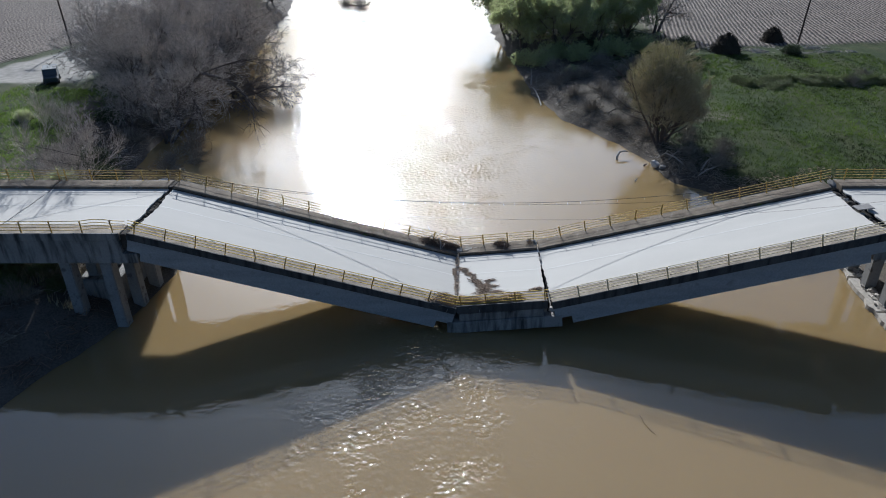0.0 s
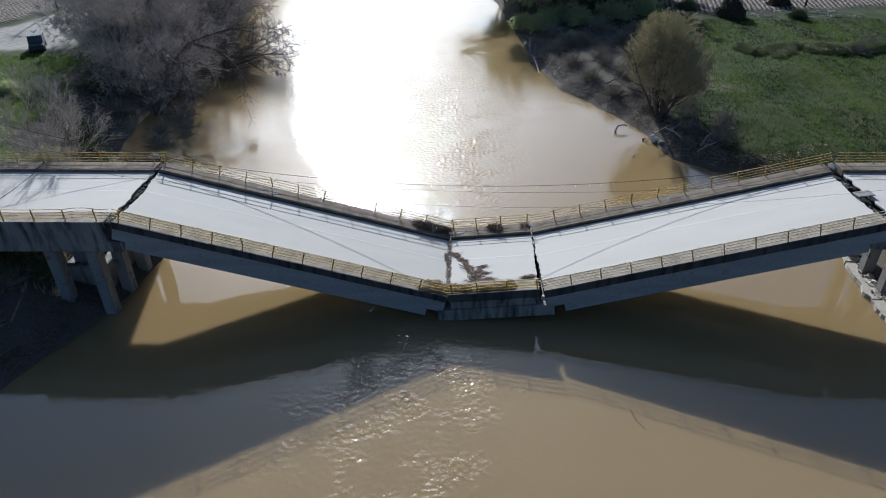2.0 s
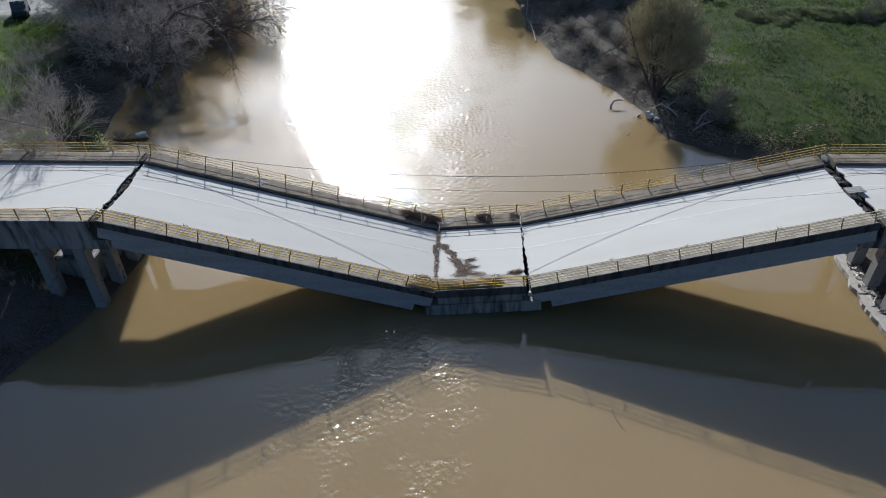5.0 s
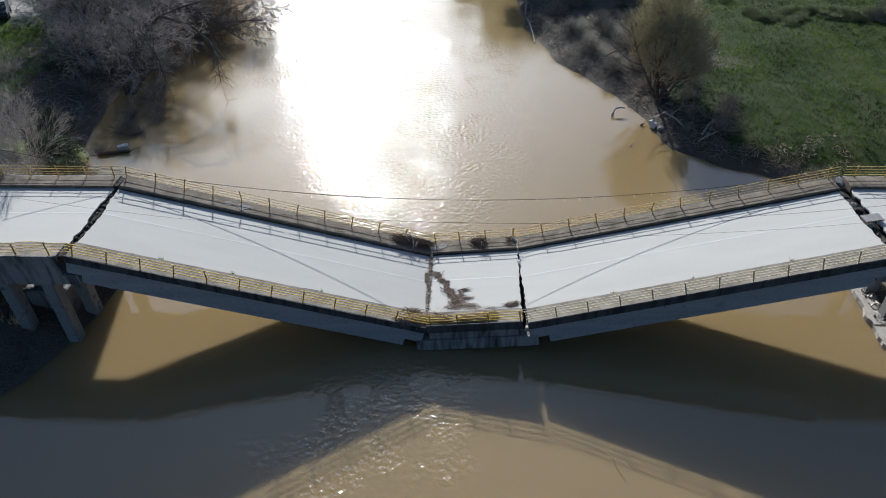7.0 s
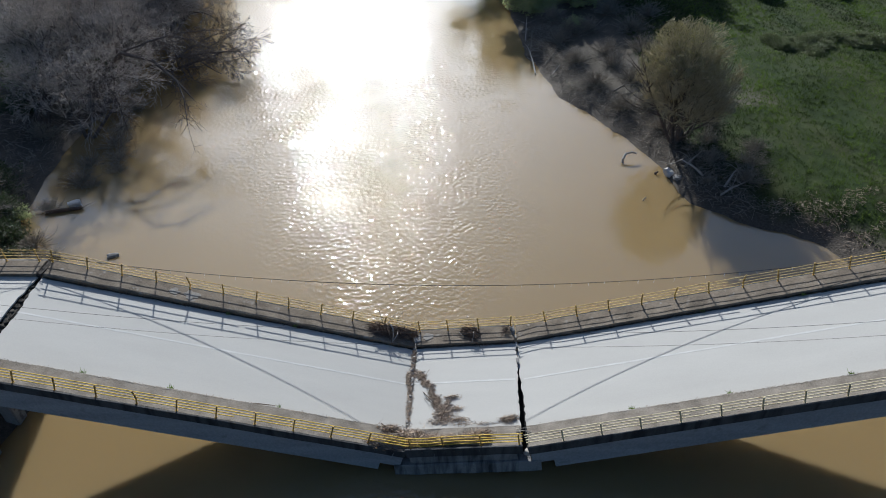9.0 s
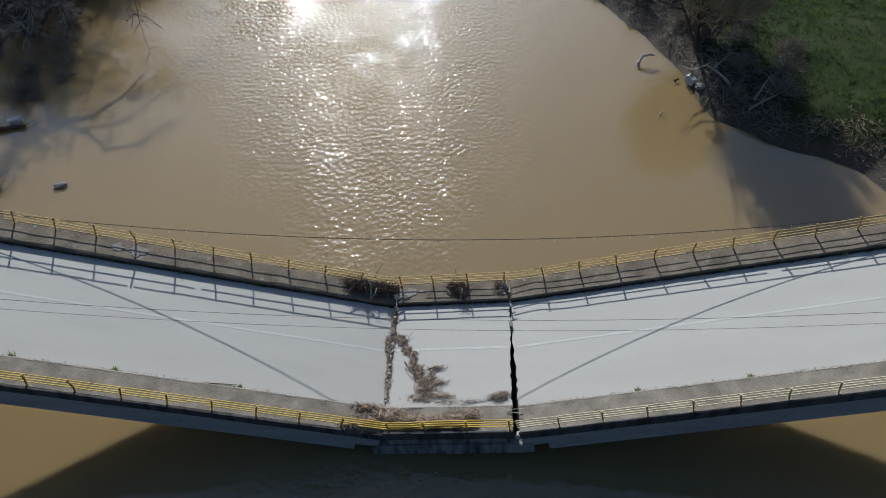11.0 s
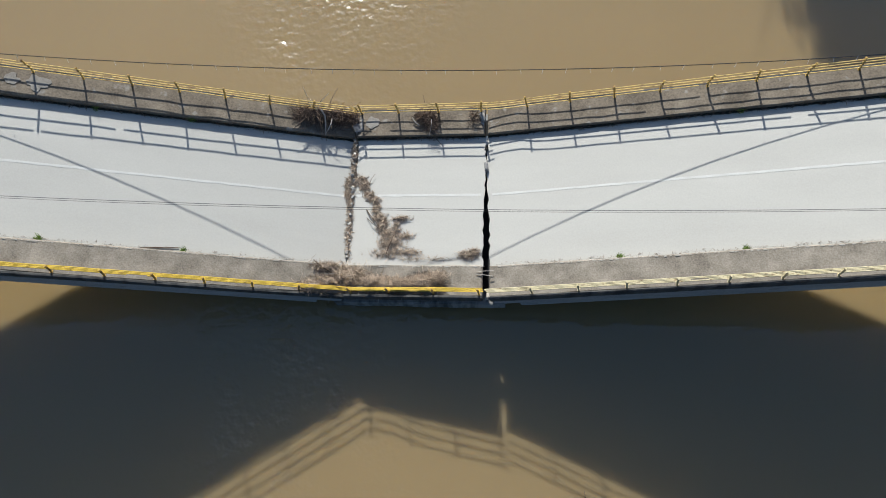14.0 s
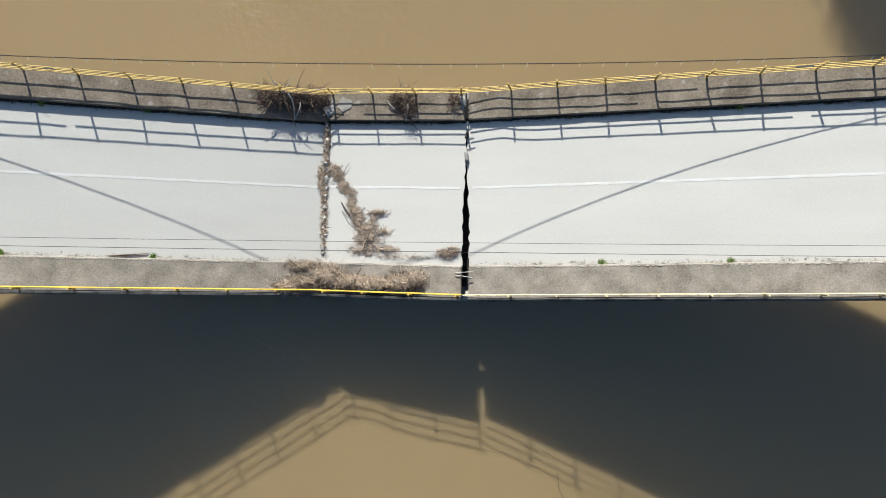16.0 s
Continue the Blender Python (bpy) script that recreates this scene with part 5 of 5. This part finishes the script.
mound(39.6, 70.0, 4.8, 3.0, 3)
mound(50.6, 79.0, 3.6, 2.3, 8)
snag_brush = shrub("brush", 15, 1.7, BRUSH, "dead brushwood tangle standing in the shallows", 130, 0.06, 0)
stand(snag_brush, ((-34.4, 26.5, 1.0, 0), (-35.8, 29.2, 1.1, 60), (-33.4, 24.2, 0.7, 130), (-36.6, 25.2, 0.9, 200), (-36.9, 32.6, 1.0, 290), (-34.6, 21.4, 0.6, 30)), 0)
dry_bush = shrub("brush", 7, 1.9, BRUSH, "tangled dry grey brushwood on the river bank", 150, 0.06, 0)
stand(dry_bush, ((21.5, 24.5, 1.0, 0), (23.5, 21, 1.0, 70), (18.5, 31.5, 1.0, 150), (15.5, 36, 1.1, 220), (13.5, 41.5, 1.1, 290), (17.5, 42, 1.2, 20), (12, 48, 1.2, 100), (16, 50, 1.3, 170), (10.5, 55, 1.2, 240), (14.5, 58, 1.3, 330), (10.5, 63, 1.3, 10), (18, 64, 1.4, 80), (23, 62, 1.3, 130), (50, 49, 1.1, 10), (53.5, 53, 1.0, 252), (62, 52, 1.2, 50), (25.5, 26, 0.9, 120), (23, 31, 0.9, 250), (-36, 22, 1.0, 40), (-37.5, 37.5, 1.1, 140), (-40, 42, 1.1, 240), (-40.5, 18.5, 1.0, 340), (-36.5, 17.5, 0.7, 65), (-31.5, -4, 0.8, 5), (-33.5, -7.5, 1.0, 115), (-34, 3.0, 1.0, 185), (-33, 8.5, 0.9, 285), (-29.5, 4.6, 1.2, 44), (-27.6, 5.0, 0.9, 84), (-31.5, 4.8, 1.4, 144), (-36, -1, 0.9, 335), (-36, -11, 1.1, 25), (-32.5, -12, 0.9, 125), (20.5, 21.5, 0.6, 11), (-33, 139, 2.0, 0), (-37, 141, 1.6, 60), (16, 46, 1.2, 33), (20, 50, 1.3, 133), (12, 58, 1.3, 233), (20, 57, 1.4, 303), (18, 36, 1.0, 13), (22, 28, 0.9, 203), (24.5, 23.5, 0.9, 103), (-32.5, 10.5, 0.7, 31), (-35, 12.5, 0.9, 61), (-31.2, 7.2, 0.7, 81), (-38, 11, 1.0, 141), (-43.5, 36, 1.3, 45), (-45, 43, 1.3, 85), (-43, 29, 1.2, 125), (-46, 57, 1.4, 165), (-44, 52, 1.2, 205), (-49, 48, 1.4, 245), (-48, 38, 1.3, 285)), 0)


# Loose things on banks and in the water ----------------------------------
def limb(name, pts, radii, material, label, category="driftwood", twig=0, seed=0):
    bm = bmesh.new()
    tube(bm, pts, radii, 7)
    if not twig:
        return tagged(link(name, bm, material), label, category, "driftwood by the river")
    e = empty(name, Matrix(), label, category, "driftwood by the river")
    part("bough", bm, material, e)
    r = random.Random(seed)
    for _ in range(twig):
        i = r.randrange(1, len(pts))
        q = Vector(pts[i])
        t = q + Vector((r.gauss(0, 0.7), r.gauss(0, 0.7), r.gauss(0.3, 0.35)))
        bm = bmesh.new()
        tube(bm, [q, q.lerp(t, 0.5) + Vector((0, 0, 0.08)), t], [0.025, 0.018, 0.008], 4)
        part("twig", bm, material, e)
    return e


def leaning_bough():
    """A dark old tree that hangs far out over the water, its main bough broken and drooping."""
    base = land(-40.8, 36)[0] - 0.3
    e = limb("leaning_tree", [(-40.8, 36, base), (-38.6, 35.5, 4.8), (-35.2, 34.4, 7.6), (-31.9, 33.8, 7.0), (-29.6, 33.0, 5.2), (-28.2, 32.6, 3.4)], [0.32, 0.25, 0.19, 0.15, 0.12, 0.05], BARK, "dark bare tree with a broken bough hanging over the river", "tree", twig=14, seed=4)
    r = random.Random(6)
    tips = []
    for pts in (((-35.2, 34.4, 7.6), (-32.5, 35.2, 8.4), (-29.8, 37.0, 8.7), (-27.5, 40.0, 8.0), (-25.6, 43.0, 6.8)), ((-32.5, 35.2, 8.4), (-30.0, 34.6, 9.2), (-27.6, 34.6, 8.8), (-25.9, 35.0, 7.6)), ((-38.6, 35.5, 4.8), (-37.6, 33.0, 6.4), (-36.4, 29.6, 6.6), (-35.4, 26.6, 5.2)), ((-37.6, 33.0, 6.4), (-35.6, 30.8, 6.2), (-33.8, 28.8, 4.6), (-33.0, 27.4, 2.6)), ((-29.6, 33.0, 5.2), (-28.2, 30.6, 4.4), (-27.6, 28.6, 2.4))):
        bm = bmesh.new()
        tube(bm, [Vector(p) for p in pts], [0.085 - 0.055 * i / (len(pts) - 1) for i in range(len(pts))], 6)
        part("bough", bm, BARK, e)
        tips += [Vector(a).lerp(Vector(b), r.random()) for a, b in zip(pts, pts[1:]) for _ in range(14)]
    bm = bmesh.new()
    for q in tips:
        d = Vector((r.gauss(0.3, 0.6), r.gauss(-0.1, 0.7), r.gauss(-0.2, 0.6)))
        m1 = q + d * 0.7 + Vector((0, 0, 0.15))
        end = q + d * 1.5 - Vector((0, 0, r.uniform(0.2, 0.9)))
        tube(bm, [q, m1, end], [0.022, 0.014, 0.006], 4)
        for _ in range(5):
            p = m1.lerp(end, r.random())
            tube(bm, [p, p + Vector((r.gauss(0, 0.45), r.gauss(0, 0.45), r.gauss(-0.2, 0.35)))], [0.012, 0.005], 3)
    part("twig_spray", bm, BARK, e)["kind"] = "stuff"


leaning_bough()
limb("snag", [(14.1, 26.2, -0.5), (14.1, 26.5, 0.3), (14.4, 26.9, 0.65), (15.0, 27.1, 0.7), (15.4, 27.1, 0.6)], [0.13, 0.13, 0.11, 0.1, 0.08], PALE_WOOD, "curved pale branch standing out of the water")
limb("snag", [(14.75, 19.8, -0.4), (14.8, 19.9, 0.1), (15.0, 20.0, 0.3)], [0.07, 0.07, 0.04], PALE_WOOD, "short dead stick poking out of the water")
limb("snag", [(16.6, 24.3, -0.3), (16.7, 24.3, 0.15), (16.9, 24.4, 0.2)], [0.1, 0.12, 0.08], TWIG, "dark stump just above the water")
chunk(pose(17.75, 24.1, 0.3, 20, 10, 40), (0.75, 0.9, 0.6), 171, "large pale boulder at the water's edge", STONE, "boulder")
chunk(pose(18.4, 23.2, 0.3, 0, 10, 10), (0.8, 0.6, 0.4), 172, "pale boulder at the water's edge", RUBBLE, "boulder")
chunk(pose(-34.3, 18.0, 0.35, 10, 0, 30), (1.0, 0.55, 0.5), 173, "pale rock on a log in the shallows", STONE, "boulder")
limb("log", [(-36.4, 16.9, 0.1), (-35.2, 17.2, 0.18), (-33.6, 17.7, 0.12)], [0.22, 0.2, 0.12], TWIG, "dark waterlogged log in the shallows", twig=3)
chunk(pose(-27.8, 11.1, 0.05, 10, 0, 20), (0.9, 0.45, 0.35), 174, "grey rock breaking the water surface", RUBBLE, "boulder")
for i, (x, y, dx, dy) in enumerate(((7.3, 47.2, -0.6, 8), (7.0, 54, 0.6, 6), (6.6, 58, 0.5, 7), (9.0, 46.0, 2.5, 5), (8.4, 49, 2.0, 4), (20.3, 22.6, -2.2, 2.5), (21.5, 20.5, 1.5, 2.0), (15.0, 39.4, 2.8, 0.7), (21, 19.6, 2.6, 1.2), (19.2, 24.5, 1.8, 1.6))):
    z0 = max(0.1, land(x, y)[0])
    limb("dead_branch", [(x, y, z0), (x + dx * 0.35, y + dy * 0.3, z0 + 0.5), (x + dx * 0.7, y + dy * 0.7, z0 + 0.6), (x + dx, y + dy, max(0.2, land(x + dx, y + dy)[0]) + 0.3)], [0.1, 0.08, 0.06, 0.03], PALE_WOOD if i % 3 != 1 else BRUSH, "bleached dead branch lying along the bank", twig=9, seed=i)
# floating branch on the near water
limb("floating_branch", [(7.85, -15.2, 0.0), (7.95, -15.9, 0.02), (8.2, -16.5, 0.02), (8.4, -16.75, 0.01)], [0.016, 0.016, 0.013, 0.008], TWIG, "thin dark branch floating on the brown water")


def scatter(name, n, area, length, radius, material, label, seed, tilt=0.3, up=0.0, keep=None, category="grass"):
    r = random.Random(seed)

    def spot():
        while True:
            x, y = r.uniform(area[0], area[1]), r.uniform(area[2], area[3])
            h, d = land(x, y)
            if d > 0.3 and (keep is None or keep(x, y, d)):
                return (x, y, h + up)
    vs, fs = sticks(r, n, spot, length, radius, tilt)
    ob = raw(name, vs, fs, material)
    return tagged(ob, label, category, kind="stuff")


scatter("reed_litter", 900, (24, 33, 12.5, 19), (0.2, 0.6), (0.008, 0.018), REED, "pale dry stalks strewn on the meadow bank", 1, up=0.06, keep=lambda x, y, d: noise.noise((x * 0.5, y * 0.5, 2)) > -0.05)
scatter("reed_litter", 330, (43, 50, 27, 33), (0.25, 0.9), (0.01, 0.02), PALE_WOOD, "pale dry stalks lying in the grass", 2, up=0.08, keep=lambda x, y, d: noise.noise((x * 0.35, y * 0.5, 6)) > 0.08)
scatter("reed_litter", 420, (37, 60, 69, 74), (0.4, 1.6), (0.02, 0.05), PALE_WOOD, "pale straw and driftwood left by the flood at the field edge", 12, up=0.1, keep=lambda x, y, d: noise.noise((x * 0.3, y * 0.5, 8)) > 0.1)
scatter("dead_twigs", 2600, (6, 26, 17, 62), (0.4, 1.5), (0.01, 0.025), BRUSH, "dead twigs and flood litter along the muddy bank", 3, 0.5, 0.15, keep=lambda x, y, d: d < 4.5)
scatter("dead_twigs", 2600, (-48, -27, 4, 60), (0.4, 1.6), (0.01, 0.025), BRUSH, "dead twigs and flood litter under the trees", 4, 0.5, 0.2, keep=lambda x, y, d: d < 9)
scatter("reed_litter", 700, (-37, -29.5, -6.5, 0.5), (0.3, 1.1), (0.012, 0.028), PALE_WOOD, "pale dead stalks sprawling under the standing deck", 21, 0.6, 0.25, keep=lambda x, y, d: noise.noise((x * 0.6, y * 0.6, 4)) > 0.0)
scatter("dead_twigs", 1500, (-38, -21, -20, -4), (0.3, 1.2), (0.01, 0.03), TWIG, "dark flood litter on the shaded foreshore", 22, 0.4, 0.1, keep=lambda x, y, d: noise.noise((x * 0.4, y * 0.4, 5)) > -0.1)
scatter("bank_rubble", 120, (26.3, 31, -9, 3), (0.2, 0.9), (0.04, 0.2), PALE_WOOD, "pale broken rubble along the shore under the bridge", 5, 0.3, 0.03, keep=lambda x, y, d: d < 0.9, category="rubble")


def shore_slab(y0, y1, seed):
    """A broken pale slab of old bank paving along the waterline."""
    r = random.Random(seed)
    n = int((y1 - y0) / 0.3)
    ys = [y0 + (y1 - y0) * i / n for i in range(n + 1)]
    outer = [(along(RIGHT, y) - 0.25 + 0.4 * noise.noise((y * 0.7, seed, 0.1)) + r.uniform(-0.07, 0.07), y) for y in ys]
    inner = [(along(RIGHT, y) + 0.55 + 0.45 * noise.noise((y * 0.5, seed, 4.1)) + r.uniform(-0.07, 0.07), y) for y in ys]
    ob = link("shore_slab", prism(outer + inner[::-1], -0.3, 0.34), CHIP)
    tagged(ob, "broken pale concrete slab along the waterline", "slab", "broken paving on the shore")


shore_slab(-9.5, -4.6, 1.0)
shore_slab(-4.4, 0.2, 2.0)
shore_slab(0.45, 3.6, 3.0)

CHANCE = random.Random(77)


def blades(name, n, area, h, material, label, seed, keep):
    r = random.Random(seed)
    vs, fs = [], []
    while len(fs) < n:
        x, y = r.uniform(area[0], area[1]), r.uniform(area[2], area[3])
        g, d = land(x, y)
        if not keep(x, y, d):
            continue
        for _ in range(4):
            a = r.uniform(0, 6.283)
            bx, by, hh = x + r.gauss(0, 0.12), y + r.gauss(0, 0.12), h * r.uniform(0.5, 1.3)
            k, w = len(vs), 0.03
            vs += [(bx - math.sin(a) * w, by + math.cos(a) * w, g - 0.02), (bx + math.sin(a) * w, by - math.cos(a) * w, g - 0.02), (bx + math.cos(a) * hh * 0.5, by + math.sin(a) * hh * 0.5, g + hh)]
            fs.append((k, k + 1, k + 2))
    return tagged(raw(name, vs, fs, material), label, "grass", kind="stuff")


blades("meadow_grass", 90000, (19, 62, 11, 68), 0.22, GRASS, "green spring grass on the river meadow", 6, lambda x, y, d: d > 2.5 + 2 * noise.noise((x * 0.2, y * 0.2, 9.0)) and noise.noise((x * 0.15, y * 0.15, 5.0)) * 0.8 > CHANCE.random() - 0.75)
blades("dry_grass", 3200, (-39, -28.5, -7.5, 1.0), 0.75, STRAW, "rank dry grass and weeds under the standing deck", 8, lambda x, y, d: d > 1.5 and noise.noise((x * 0.55, y * 0.55, 3.0)) > -0.05)
blades("bank_grass", 26000, (-66, -38, 10, 44), 0.28, BANKGRASS, "rank green grass on the tree-lined bank", 7, lambda x, y, d: d > 8 and noise.noise((x * 0.15, y * 0.15, 5.0)) * 0.8 > CHANCE.random() - 0.75)


# Poles and the parked vehicle --------------------------------------------
def utility_pole(x, y, h, lean):
    z = land(x, y)[0]
    e = empty("utility_pole", pose(x, y, z - 0.3, 0, lean, 0), "dark wooden utility pole at the field edge", "pole", "utility poles")
    bm = bmesh.new()
    tube(bm, [(0, 0, 0), (0, 0, h * 0.5), (0, 0, h)], [0.17, 0.15, 0.12], 10)
    link("shaft", bm, POLEWOOD, e)
    link("cross_arm", boxes((-0.8, 0.8, -0.06, 0.06, h - 0.5, h - 0.38)), POLEWOOD, e)
    for ox in (-0.7, 0.0, 0.7):
        bm = bmesh.new()
        tube(bm, [(ox, 0, h - 0.379), (ox, 0, h - 0.25), (ox, 0, h - 0.2)], [0.05, 0.06, 0.03], 8)
        link("insulator", bm, CLIP, e)


utility_pole(54.3, 77, 9.0, 3)
utility_pole(-73, 71, 9.0, -2)
utility_pole(-69, -1.0, 11.5, 0)
utility_pole(71, 0.5, 11.5, 0)

PAINT = mat("dark_blue_van_paint", (0.045, 0.06, 0.07), (0.03, 0.04, 0.05), 1.0, 0.65, bump=0.0)
TYRE = mat("tyre_rubber", (0.02, 0.02, 0.02), (0.012, 0.012, 0.012), 4.0, 0.9, bump=0.0)
GLASS = mat("van_window", (0.08, 0.085, 0.09), (0.06, 0.065, 0.07), 1.0, 0.1, bump=0.0)
STEEL = mat("dull_wheel_steel", (0.4, 0.4, 0.4), (0.25, 0.25, 0.25), 4.0, 0.4, 0.8, bump=0.0)
vz = land(-62.4, 47.0)[0]
van = empty("van", pose(-62.4, 47.0, vz, 0, 0, -62), "dark blue parked van half hidden by bare trees", "van")
part("body", profile_x([(-2.2, 0.35), (2.1, 0.35), (2.2, 0.95), (1.5, 1.15), (0.85, 1.95), (-2.15, 2.0), (-2.25, 0.9)], -0.9, 0.9), PAINT, van)
part("windscreen", prism([(0.9, -0.78), (1.42, -0.78), (1.42, 0.78), (0.9, 0.78)], 1.3, 1.33), GLASS, van)
van.children[-1].matrix_local = pose(0.36, 0, -0.1, 0, 0, 0) @ Matrix.Translation((1.1, 0, 1.5)) @ Euler((0, radians(51), 0)).to_matrix().to_4x4() @ Matrix.Translation((-1.16, 0, -1.3))
for wx in (-1.4, 1.35):
    for wy in (-0.92, 0.92):
        bm = bmesh.new()
        tube(bm, [(wx, wy - 0.1, 0.33), (wx, wy + 0.1, 0.33)], 0.33, 16)
        wheel = part("wheel", bm, TYRE, van)
        bm = bmesh.new()
        tube(bm, [(wx, wy - 0.115, 0.33), (wx, wy + 0.115, 0.33)], 0.19, 12)
        part("rim", bm, STEEL, wheel)
for wy in (-0.905, 0.875):
    part("side_window", boxes((-0.1, 0.85, wy, wy + 0.03, 1.2, 1.75)), GLASS, van)
for wy in (-0.65, 0.45):
    part("headlight", boxes((2.16, 2.22, wy, wy + 0.2, 0.7, 0.85)), GLASS, van)
